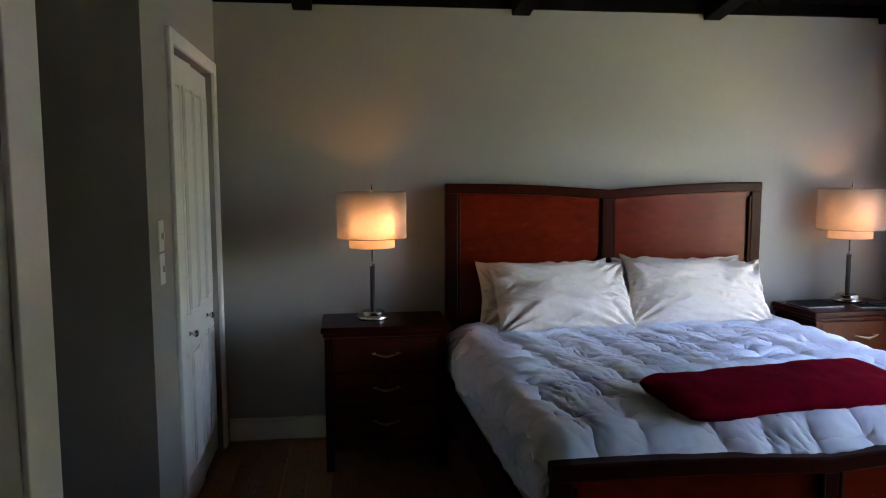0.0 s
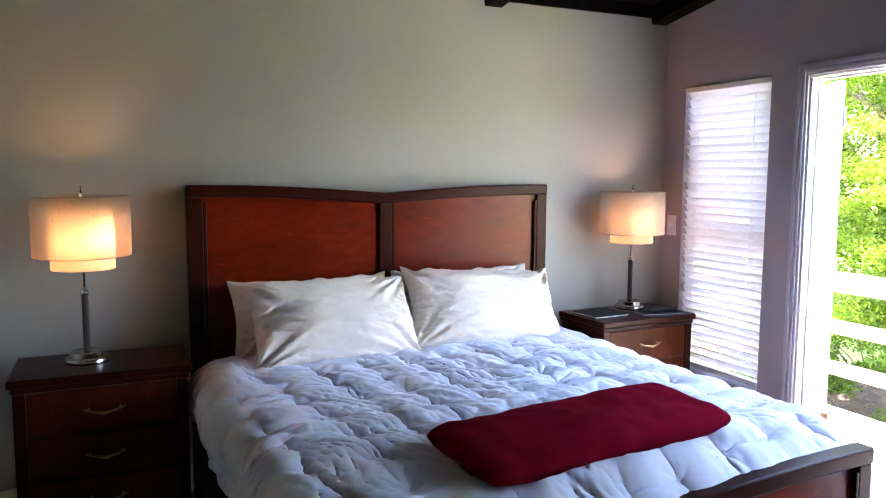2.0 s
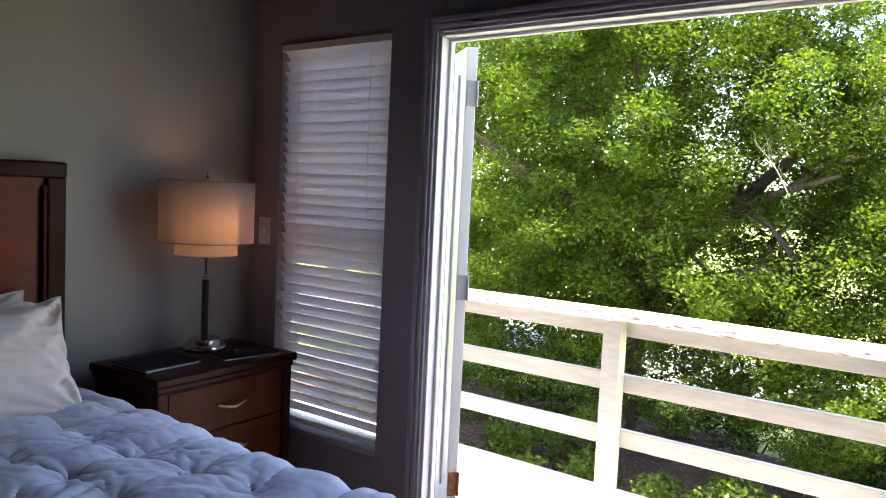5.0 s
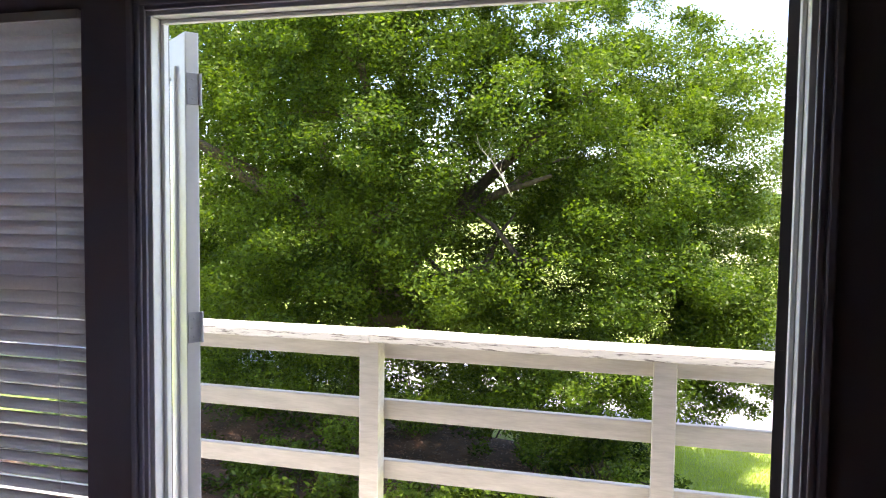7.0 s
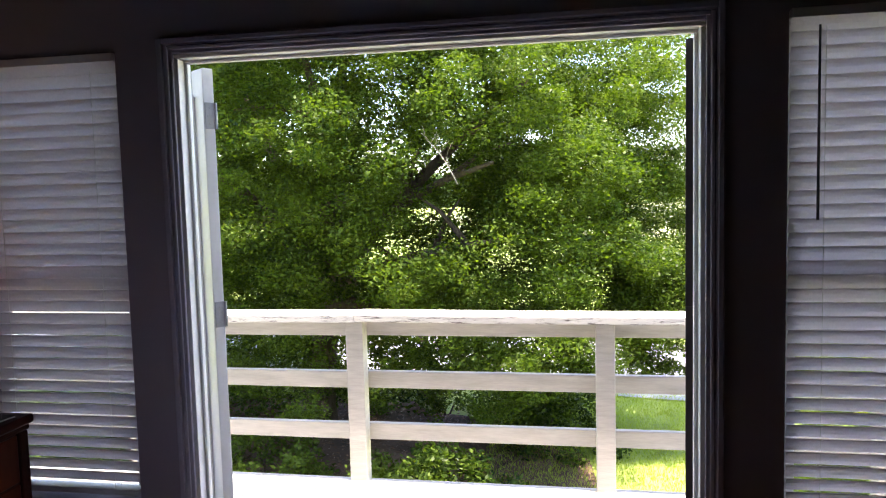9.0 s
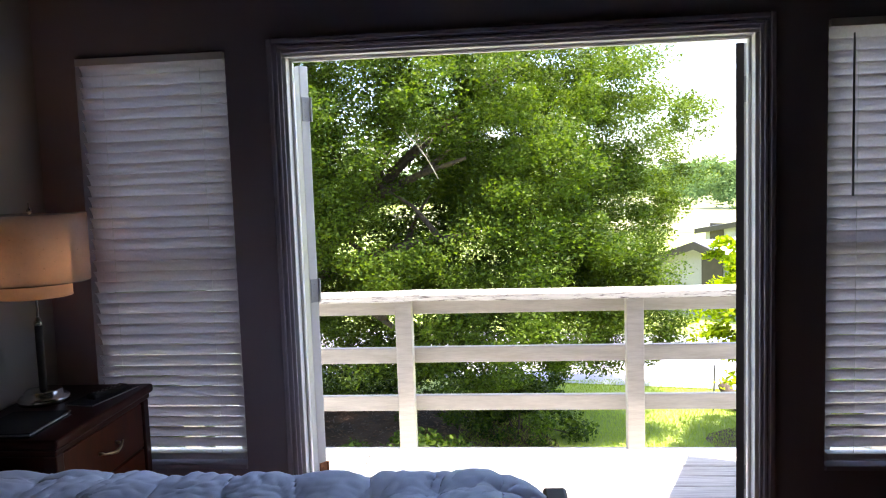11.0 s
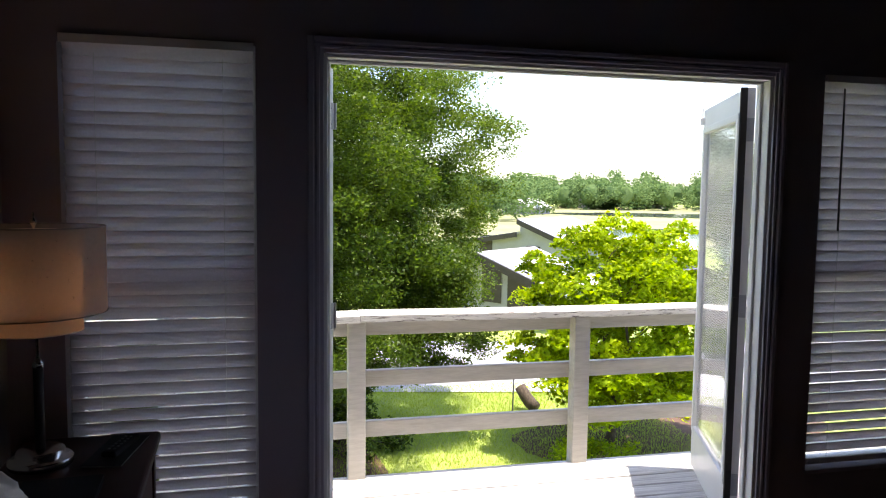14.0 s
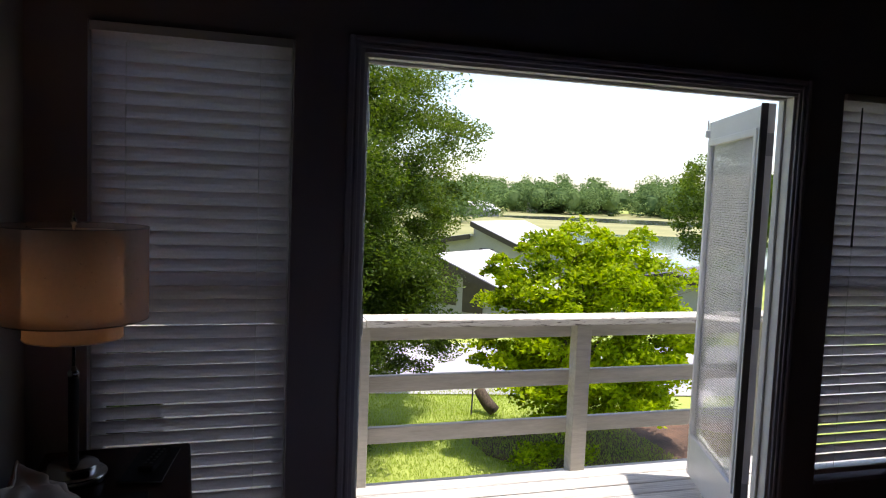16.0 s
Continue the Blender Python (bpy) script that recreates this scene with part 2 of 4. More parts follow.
def lathe(profile, steps=40, m=None):
    """A body of revolution about z from (radius, height) pairs."""
    b = bmesh.new()
    rings = []
    for r, z in profile:
        rings.append([b.verts.new((r * math.cos(a), r * math.sin(a), z)) for a in [2 * math.pi * i / steps for i in range(steps)]])
    for lo, hi in zip(rings, rings[1:]):
        for i in range(steps):
            b.faces.new((lo[i], lo[(i + 1) % steps], hi[(i + 1) % steps], hi[i]))
    if profile[0][0] > 1e-4:
        b.faces.new(rings[0][::-1])
    if profile[-1][0] > 1e-4:
        b.faces.new(rings[-1])
    bmesh.ops.remove_doubles(b, verts=b.verts[:], dist=1e-6)
    if m is not None:
        b.transform(m)
    return b


def tube(points, radii, steps=8, b=None):
    """A tapered round body along points."""
    b = b or bmesh.new()
    rings = []
    for i, p in enumerate(points):
        p = Vector(p)
        ahead = Vector(points[min(i + 1, len(points) - 1)]) - Vector(points[max(i - 1, 0)])
        side = ahead.normalized().cross(Vector((0.31, 0.17, 0.93))).normalized()
        up = side.cross(ahead.normalized())
        rings.append([b.verts.new(p + radii[i] * (math.cos(a) * side + math.sin(a) * up)) for a in [2 * math.pi * k / steps for k in range(steps)]])
    for lo, hi in zip(rings, rings[1:]):
        for k in range(steps):
            b.faces.new((lo[k], lo[(k + 1) % steps], hi[(k + 1) % steps], hi[k]))
    b.faces.new(rings[0][::-1]), b.faces.new(rings[-1])
    return b


def sheet(name, f, nu, nv, mat, parent=None, label=""):
    """A grid mesh from f(u, v) -> (x, y, z), u and v in 0..1."""
    b = bmesh.new()
    rows = [[b.verts.new(f(i / nu, j / nv)) for j in range(nv + 1)] for i in range(nu + 1)]
    for i in range(nu):
        for j in range(nv):
            b.faces.new((rows[i][j], rows[i + 1][j], rows[i + 1][j + 1], rows[i][j + 1]))
    return part(name, b, mat, parent, label, True)


def structure(name, b, mat, label, category, smooth=False):
    return tagged(part(name, b, mat, None, "", smooth), label, category, "", "structure")


# ---- the room: x -0.70 to 3.445, y -2.0 to 4.30, a ceiling that rises away from the headboard wall ----
WX, NY, WEST, SOUTH = 3.445, 4.30, -0.70, -2.0
T = 0.10


def ceil_z(y):
    return 2.50 + 0.165 * (NY - y)


def poly_wall(name, outline, axis, a, b_, mat, label):
    """An upright wall with a sloping top: outline of (along, z) pairs, from a to b_ across."""
    b = bmesh.new()
    lo = [b.verts.new((a, s, z) if axis == "x" else (s, a, z)) for s, z in outline]
    hi = [b.verts.new((b_, s, z) if axis == "x" else (s, b_, z)) for s, z in outline]
    n = len(outline)
    b.faces.new(lo), b.faces.new(hi[::-1])
    for i in range(n):
        b.faces.new((lo[i], hi[i], hi[(i + 1) % n], lo[(i + 1) % n]))
    bmesh.ops.recalc_face_normals(b, faces=b.faces[:])
    return structure(name, b, mat, label, "wall")


structure("floor", box(-2.4, WX + T, SOUTH - T, NY + T, -0.25, -0.012), FLOORWOOD, "dark subfloor under reddish laminate planks", "floor")
poly_wall("wall_north", [(-2.4, -0.2), (WX + T, -0.2), (WX + T, 2.85), (-2.4, 2.85)], "y", NY, NY + T, PAINT, "greige painted wall behind the bed")
poly_wall("wall_south", [(-2.4, -0.2), (WX + T, -0.2), (WX + T, 3.9), (-2.4, 3.9)], "y", SOUTH - T, SOUTH, PAINT, "greige painted wall behind the walk")

# east wall in pieces round the doorway and the two windows
DY0, DY1, DTOP = 1.425, 3.262, 2.058
A0, A1, B0, B1, WZ0, WZ1 = 3.490, 4.122, 0.53, 1.185, 0.36, 2.076


def east(name, y0, y1, z0, z1=None):
    top = [(y1, z1), (y0, z1)] if z1 else [(y1, ceil_z(y1) + 0.12), (y0, ceil_z(y0) + 0.12)]
    return poly_wall(name, [(y0, z0), (y1, z0)] + top, "x", WX, WX + T, PAINT_TINTED, "greige wall round the balcony doors, its mauve light painted in")


east("wall_east", A1, NY, -0.2)
east("wall_east", A0, A1, WZ1)
east("wall_east", A0, A1, -0.2, WZ0)
east("wall_east", DY1, A0, -0.2)
east("wall_east", DY0, DY1, DTOP)
east("wall_east", B1, DY0, -0.2)
east("wall_east", B0, B1, WZ1)
east("wall_east", B0, B1, -0.2, WZ0)
east("wall_east", SOUTH, B0, -0.2)

# west wall: closet, and the passage opening beside it
CY0, CY1, CTOP, PY0, PY1, PTOP = 3.235, 4.175, 2.10, 1.86, 2.81, 2.24


def west(name, y0, y1, z0, z1=None):
    top = [(y1, z1), (y0, z1)] if z1 else [(y1, ceil_z(y1) + 0.12), (y0, ceil_z(y0) + 0.12)]
    return poly_wall(name, [(y0, z0), (y1, z0)] + top, "x", WEST - 0.12, WEST, PAINT, "greige painted wall with the closet")


west("wall_west", CY1, NY, -0.2)
west("wall_west", CY0, CY1, CTOP)
west("wall_west", PY1, CY0, -0.2)
west("wall_west", PY0, PY1, PTOP)
west("wall_west", SOUTH, PY0, -0.2)
poly_wall("wall_passage_north", [(-2.4, -0.2), (WEST - 0.12, -0.2), (WEST - 0.12, 2.9), (-2.4, 2.9)], "y", PY1, PY1 + 0.1, PAINT, "greige side wall of the passage")
poly_wall("wall_passage_south", [(-2.4, -0.2), (WEST - 0.12, -0.2), (WEST - 0.12, 2.9), (-2.4, 2.9)], "y", PY0 - 0.1, PY0, PAINT, "greige side wall of the passage")
poly_wall("wall_passage_west", [(SOUTH, -0.2), (NY, -0.2), (NY, 2.9), (SOUTH, 2.9)], "x", -2.5, -2.4, PAINT, "greige end wall of the passage")
structure("ceiling_passage", box(-2.4, WEST - 0.12, PY0, PY1, PTOP + 0.004, PTOP + 0.1), PAINT, "plain ceiling over the passage", "ceiling")
structure("trim_passage", box(WEST, WEST + 0.018, 1.68, PY0, 0, PTOP + 0.07, 0.004), WHITE, "white casing beside the passage opening", "trim")

# dark plank ceiling with beams that run up the slope
SLOPE = math.atan(0.165)
CEILING = Matrix.Translation((0, NY, 2.50)) @ Matrix.Rotation(-SLOPE, 4, "X")
b = bmesh.new()
x = -2.4
while x < 3.5:
    box(x + 0.003, x + 0.137, -6.7, 0.5, 0.075, 0.10, 0.006, 1, b)
    x += 0.14
box(-2.4, 3.66, -6.7, 0.5, 0.10, 0.16, 0, 1, b)
b.transform(CEILING)
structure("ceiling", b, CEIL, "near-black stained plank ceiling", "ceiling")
for x in (-1.37, -0.21, 1.04, 2.215, 3.36):
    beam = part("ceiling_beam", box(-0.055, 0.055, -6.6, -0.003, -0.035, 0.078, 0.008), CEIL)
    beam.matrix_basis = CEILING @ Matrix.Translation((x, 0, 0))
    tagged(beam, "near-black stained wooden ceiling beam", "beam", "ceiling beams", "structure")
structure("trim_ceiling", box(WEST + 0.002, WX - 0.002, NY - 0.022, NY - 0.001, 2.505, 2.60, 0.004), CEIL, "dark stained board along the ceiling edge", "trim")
# roof and outer face of the house
b = box(-2.6, 3.72, -6.9, 0.7, 0.162, 0.30, 0.02)
b.transform(CEILING)
structure("roof", b, ROOF, "pale low-pitched roof over the bedroom", "roof")

# baseboards
structure("baseboard", box(WEST + 0.02, WX, NY - 0.016, NY - 0.001, 0, 0.135, 0.005), WHITE, "tall white painted baseboard", "baseboard")
structure("baseboard", box(WX - 0.016, WX - 0.001, DY1 + 0.09, NY - 0.016, 0, 0.135, 0.005), TRIM_TINTED, "baseboard painted like the wall", "baseboard")
structure("baseboard", box(WX - 0.016, WX - 0.001, SOUTH, DY0 - 0.09, 0, 0.135, 0.005), TRIM_TINTED, "baseboard painted like the wall", "baseboard")
structure("baseboard", box(WEST + 0.001, WEST + 0.016, PY1 + 0.01, CY0 - 0.065, 0, 0.135, 0.005), WHITE, "tall white painted baseboard", "baseboard")


# ---- balcony doorway ----
def moulding(y0, y1, top, mat, parent):
    """Stepped casing on the room side of the doorway: two legs and a head."""
    w = 0.057
    for ya, yb, s in ((y0 - w, y0, -1), (y1, y1 + w, 1)):
        b = box(WX - 0.012, WX - 0.0005, ya, yb, 0, top + w, 0.003)
        out, inn = (ya, yb) if s < 0 else (yb, ya)
        box(WX - 0.024, WX - 0.011, min(out, out - s * 0.022), max(out, out - s * 0.022), 0, top + w, 0.005, 2, b)
        box(WX - 0.019, WX - 0.011, min(inn + s * 0.030, inn + s * 0.014), max(inn + s * 0.030, inn + s * 0.014), 0, top + 0.03, 0.004, 2, b)
        part("casing_leg", b, mat, parent)
    b = box(WX - 0.0125, WX - 0.0005, y0 + 0.0005, y1 - 0.0005, top, top + w, 0.003)
    box(WX - 0.024, WX - 0.011, y0 - w + 0.021, y1 + w - 0.021, top + w - 0.022, top + w, 0.005, 2, b)
    box(WX - 0.019, WX - 0.011, y0 - 0.014, y1 + 0.014, top + 0.014, top + 0.030, 0.004, 2, b)
    part("casing_head", b, mat, parent)


door_frame = thing("door_frame_1", pose(0, 0, 0), "doorway with moulded casing, tinted mauve for its light, and white jambs", "door frame", "", "structure")
J0, J1, JT = DY0 + 0.021, DY1 - 0.021, DTOP - 0.020
moulding(DY0 + 0.006, DY1 - 0.006, DTOP - 0.006, TRIM_TINTED, door_frame)
part("jamb", box(WX - 0.001, WX + T - 0.012, DY1 - 0.021, DY1 - 0.001, 0, JT, 0.003), WHITE, door_frame)
part("jamb", box(WX - 0.001, WX + T - 0.012, DY0 + 0.001, DY0 + 0.021, 0, JT, 0.003), WHITE, door_frame)
part("head_jamb", box(WX - 0.001, WX + T - 0.012, DY0 + 0.001, DY1 - 0.001, JT + 0.0005, DTOP - 0.001, 0.003), WHITE, door_frame)
part("door_stop", box(WX + 0.042, WX + 0.066, DY1 - 0.034, DY1 - 0.0215, 0, JT - 0.013, 0.003), WHITE, door_frame)
part("weather_strip", box(WX + 0.0665, WX + 0.078, DY1 - 0.029, DY1 - 0.0215, 0, JT - 0.013, 0.003), GASKET, door_frame, "grey rubber weather strip")
part("door_stop", box(WX + 0.042, WX + 0.066, DY0 + 0.0215, DY0 + 0.034, 0, JT - 0.013, 0.003), WHITE, door_frame)
part("door_stop", box(WX + 0.042, WX + 0.066, DY0 + 0.0215, DY1 - 0.0215, JT - 0.0125, JT - 0.0005, 0.003), WHITE, door_frame)
part("threshold", box(WX - 0.01, WX + T + 0.06, DY0 + 0.022, DY1 - 0.022, -0.01, 0.018, 0.006), STEEL, door_frame, "worn metal threshold")

LEAF_W, LEAF_Z0, LEAF_Z1 = 0.895, 0.03, 2.03


def glass_door(name, m, rusty, label, dark_edge=False):
    """One glazed leaf; x runs from the hinges to the latch, y = 0 is the room face."""
    leaf = thing(name, m, label, "door", "balcony doors", "structure")
    st, th = 0.095, 0.044
    sl = 0.040 if dark_edge else st
    part("hinge_stile", box(0.002, st, 0, th, LEAF_Z0, LEAF_Z1, 0.003), WHITE, leaf)
    part("latch_stile", box(LEAF_W - sl, LEAF_W, 0, th, LEAF_Z0, LEAF_Z1, 0.003), WHITE, leaf)
    part("top_rail", box(st, LEAF_W - sl, 0.001, th - 0.001, LEAF_Z1 - 0.11, LEAF_Z1 - 0.001, 0.002), WHITE, leaf)
    part("bottom_rail", box(st, LEAF_W - sl, 0.001, th - 0.001, LEAF_Z0 + 0.001, LEAF_Z0 + 0.22, 0.002), WHITE, leaf)
    x0, x1, z0, z1 = st, LEAF_W - sl, LEAF_Z0 + 0.22, LEAF_Z1 - 0.11
    for ya, yb in ((-0.009, 0.012), (th - 0.012, th + 0.009)):
        b = box(x0 - 0.012, x0 + 0.022, ya, yb, z0 - 0.012, z1 + 0.012, 0.004)
        box(x1 - 0.022, x1 + 0.012, ya, yb, z0 - 0.012, z1 + 0.012, 0.004, 2, b)
        box(x0 + 0.02, x1 - 0.02, ya + 0.0005, yb - 0.0005, z1 - 0.022, z1 + 0.0115, 0.004, 2, b)
        box(x0 + 0.02, x1 - 0.02, ya + 0.0005, yb - 0.0005, z0 - 0.0115, z0 + 0.022, 0.004, 2, b)
        part("glazing_bead", b, WHITE, leaf)
    for yc in (th / 2 - 0.012, th / 2 + 0.012):
        pane = part("pane", box(x0 + 0.005, x1 - 0.005, yc - 0.002, yc + 0.002, z0 + 0.005, z1 - 0.005), GLASS, leaf, "clear glass pane")
        pane.visible_shadow = False
    b = bmesh.new()
    z = z0 + 0.02
    while z < z1 - 0.015:
        v = [b.verts.new(p) for p in ((x0 + 0.01, th / 2 - 0.003, z + 0.0055), (x1 - 0.01, th / 2 - 0.003, z + 0.0055), (x1 - 0.01, th / 2 + 0.003, z - 0.0055), (x0 + 0.01, th / 2 + 0.003, z - 0.0055))]
        b.faces.new(v)
        z += 0.0125
    tagged(part("enclosed_blind", b, SLAT, leaf, "fine grey-white blind between the panes"), "", "", "", "stuff")
    if dark_edge:
        # Added strip for the leaf's hinge edge, its shade put into the colour.
        part("edge_flange", box(-0.010, 0.0015, -0.022, 0.008, LEAF_Z0, LEAF_Z1, 0.002), FASCIA, leaf, "added dark strip standing for the leaf's shaded hinge edge")
        b = box(LEAF_W - 0.034, LEAF_W - 0.006, -0.020, 0.001, LEAF_Z1 - 0.085, LEAF_Z1 - 0.045, 0.003)
        box(LEAF_W - 0.024, LEAF_W - 0.016, -0.014, -0.006, LEAF_Z1 - 0.05, LEAF_Z1 + 0.012, 0.002, 2, b)
        part("top_bolt", b, PLASTIC, leaf, "white surface bolt")
        for z in (1.78, 1.02, 0.24):
            part("flange_hinge", box(-0.014, -0.0095, -0.019, 0.005, z, z + 0.10, 0.001), FASCIA, leaf, "dark hinge plate")
    for i, z in enumerate((1.80, 1.03, 0.22)):
        mat = RUST if rusty and i == 2 else ZINC
        b = box(-0.004, 0.0018, 0.002, th - 0.004, z, z + 0.10, 0.001)
        join(b, lathe([(0.006, z), (0.006, z + 0.1)], 12, Matrix.Translation((-0.004, -0.002, 0))))
        for k in (0.02, 0.05, 0.08):
            join(b, lathe([(0.004, 0), (0.003, 0.002)], 10, Matrix.Translation((-0.0038, 0.022 + 0.008 * (k == 0.05), z + k)) @ Matrix.Rotation(-math.pi / 2, 4, "Y")))
        part("hinge", b, mat, leaf, "rusted steel butt hinge" if mat is RUST else "steel butt hinge")
    b = lathe([(0.0, -0.05), (0.024, -0.046), (0.027, -0.03), (0.012, -0.02), (0.012, 0.0), (0.03, 0.0), (0.03, 0.004)], 20, Matrix.Translation((LEAF_W - 0.06, th, 0.98)) @ Matrix.Rotation(math.pi / 2, 4, "X"))
    part("knob", b, STEEL, leaf, "", True)
    return leaf


RLEAF = math.degrees(math.atan2(-0.338, 0.853))
right_leaf = glass_door("door_1", pose(3.605, 1.446, 0, 0, 0, RLEAF) @ Matrix.Diagonal((1, -1, 1, 1)), False, "white glazed balcony door swung open over the deck", True)
left_leaf = glass_door("door_2", pose(3.635, J1 - 0.036, 0, 0, 0, 52), True, "white glazed balcony door folded back outside")


# ---- windows with blinds ----
def window(name, y0, y1, wand, label):
    w = thing(name, pose(0, 0, 0), label, "window", "bedroom windows", "structure")
    xo = WX + 0.053
    for ya, yb in ((y0 + 0.001, y0 + 0.045), (y1 - 0.045, y1 - 0.001)):
        part("window_frame", box(xo, xo + 0.046, ya, yb, WZ0 + 0.001, WZ1 - 0.001, 0.004), WHITE, w)
    for za, zb in ((WZ0 + 0.001, WZ0 + 0.05), (1.21, 1.26), (WZ1 - 0.045, WZ1 - 0.001)):
        part("sash_rail", box(xo + 0.001, xo + 0.045, y0 + 0.045, y1 - 0.045, za, zb, 0.004), WHITE, w)
    for za, zb in ((WZ0 + 0.05, 1.21), (1.26, WZ1 - 0.045)):
        p = part("pane", box(xo + 0.020, xo + 0.026, y0 + 0.045, y1 - 0.045, za, zb), GLASS, w, "clear glass pane")
        p.visible_shadow = False
    part("window_sill", box(WX - 0.012, xo, y0 + 0.001, y1 - 0.001, WZ0 + 0.0005, WZ0 + 0.020, 0.004), TRIM_TINTED, w)
    bl = thing("window_blind", pose(WX + 0.024, 0, 0), "white faux-wood slat blind, lowered and tilted nearly shut", "blind", "window blinds")
    part("headrail", box(-0.030, 0.026, y0 + 0.008, y1 - 0.008, WZ1 - 0.030, WZ1 - 0.003, 0.003), WHITE, bl)
    part("valance", box(-0.036, -0.031, y0 + 0.006, y1 - 0.006, WZ1 - 0.034, WZ1 - 0.004, 0.002), WHITE, bl)
    step, z = 0.0445, WZ1 - 0.052
    b = bmesh.new()
    prof = [(-0.0277, 0.0), (-0.0138, 0.0034), (0, 0.0045), (0.0138, 0.0034), (0.0277, 0.0)]
    rows = [[b.verts.new((px, yy, pz + up)) for px, pz in prof for up in (0.0,)] for yy in (y0 + 0.010, y1 - 0.010)]
    low = [[b.verts.new((px, yy, pz - 0.0022)) for px, pz in prof] for yy in (y0 + 0.010, y1 - 0.010)]
    for k in range(4):
        b.faces.new((rows[0][k], rows[0][k + 1], rows[1][k + 1], rows[1][k]))
        b.faces.new((low[0][k], low[1][k], low[1][k + 1], low[0][k + 1]))
    for k in (0, 4):
        b.faces.new((rows[0][k], rows[1][k], low[1][k], low[0][k]))
    for e in (0, 1):
        b.faces.new(rows[e] + low[e][::-1])
    bmesh.ops.recalc_face_normals(b, faces=b.faces[:])
    slat = mesh_of(b, "slat", SLAT)
    rnd = random.Random(name)
    i = 0
    while z > WZ0 + 0.085:
        s = new("slat", slat)
        s.parent = bl
        s.matrix_basis = Matrix.Translation((0, 0, z)) @ Matrix.Rotation(radians(59.5 + rnd.uniform(-0.15, 0.15)), 4, "Y") @ Matrix.Rotation(radians(rnd.uniform(-0.035, 0.035)), 4, "X")
        z -= step
        i += 1
    part("bottom_rail", box(-0.024, 0.024, y0 + 0.010, y1 - 0.010, WZ0 + 0.045, WZ0 + 0.066, 0.004), WHITE, bl)
    for yy in (y0 + 0.11, y1 - 0.11):
        for xx in (-0.018, 0.018):
            part("ladder_cord", tube([(xx, yy, WZ0 + 0.06), (xx, yy, WZ1 - 0.06)], [0.0011, 0.0011], 5), PLASTIC, bl)
    if wand:
        part("wand", tube([(-0.042, y1 - 0.085, 1.42), (-0.040, y1 - 0.085, WZ1 - 0.06)], [0.0045, 0.0035], 8), GASKET, bl, "dark tilt wand")
    return w


window("window_1", A0, A1, False, "narrow sash window beside the balcony doors")
window("window_2", B0, B1, True, "narrow sash window beside the balcony doors")

# ---- closet with bifold doors ----
cf = thing("door_frame_2", pose(0, 0, 0), "white casing round the closet", "door frame", "", "structure")
for ya, yb in ((CY0 - 0.06, CY0 + 0.004), (CY1 - 0.004, CY1 + 0.06)):
    part("casing_leg", box(WEST + 0.0005, WEST + 0.020, ya, yb, 0, CTOP + 0.06, 0.005), WHITE, cf)
part("casing_head", box(WEST + 0.0005, WEST + 0.0195, CY0 + 0.004, CY1 - 0.004, CTOP - 0.004, CTOP + 0.0595, 0.005), WHITE, cf)
structure("wall_closet", box(-1.45, -1.40, CY0 - 0.2, NY, -0.2, 2.5), PAINT, "plain back of the closet", "wall")
half = (CY1 - CY0 - 0.010) / 2
for k in (0, 1):
    d = thing("closet_door", pose(WEST - 0.045, CY0 + 0.004 + k * (half + 0.002), 0, 0, 0, (-1.3, 1.0)[k]), "white panelled bifold closet door, closed", "closet door", "closet doors")
    h = CTOP - 0.022
    part("slab", box(0, 0.024, 0, half, 0.012, h, 0.003), WHITE, d)
    for n in (0, 1):
        ya, yb = 0.05 + n * (half / 2 - 0.012), half / 2 - 0.024 + n * (half / 2 - 0.012)
        for za, zb in ((0.16, 0.74), (0.90, h - 0.12)):
            part("raised_panel", box(0.024, 0.033, ya + 0.022, yb - 0.012, za + 0.02, zb - 0.02, 0.008, 3), WHITE, d)
            b2 = box(0.0235, 0.031, ya, ya + 0.012, za, zb, 0.003)
            box(0.0235, 0.031, yb, yb + 0.012, za, zb, 0.003, 2, b2)
            box(0.0235, 0.031, ya + 0.012, yb, za, za + 0.012, 0.003, 2, b2)
            box(0.0235, 0.031, ya + 0.012, yb, zb - 0.012, zb, 0.003, 2, b2)
            part("panel_moulding", b2, WHITE, d)
    kb = lathe([(0.012, 0), (0.008, 0.006), (0.007, 0.016), (0.017, 0.024), (0.018, 0.032), (0.012, 0.040), (0, 0.042)], 20, Matrix.Translation((0.024, 0.25, 0.815)) @ Matrix.Rotation(math.pi / 2, 4, "Y"))
    part("knob", kb, STEEL, d, "round satin nickel knob", True)


# ---- switches ----
def switch_plate(m, label, rockers):
    s = thing("light_switch", m, label, "light switch")
    for k in range(rockers):
        part("plate", box(0.0005, 0.007, -0.038, 0.038, -0.062 + 0.13 * k, 0.062 + 0.13 * k, 0.003), PLASTIC, s)
        part("toggle", box(0.006, 0.018, -0.005, 0.005, -0.012 + 0.13 * k, 0.012 + 0.13 * k, 0.002), PLASTIC, s)


switch_plate(pose(WEST, 2.965, 1.185), "pair of stacked white switch plates on the wall", 2)
switch_plate(pose(WX, 4.205, 1.245, 0, 0, 180), "white switch plate on the wall by the blind", 1)

# ---- bed ----
BED = pose(1.561, 4.225, 0, 0, 0, 2.2)
bed = thing("bed", BED, "king bed of dark cherry wood with panelled headboard", "bed")
HALF, LEN = 0.985, 2.02


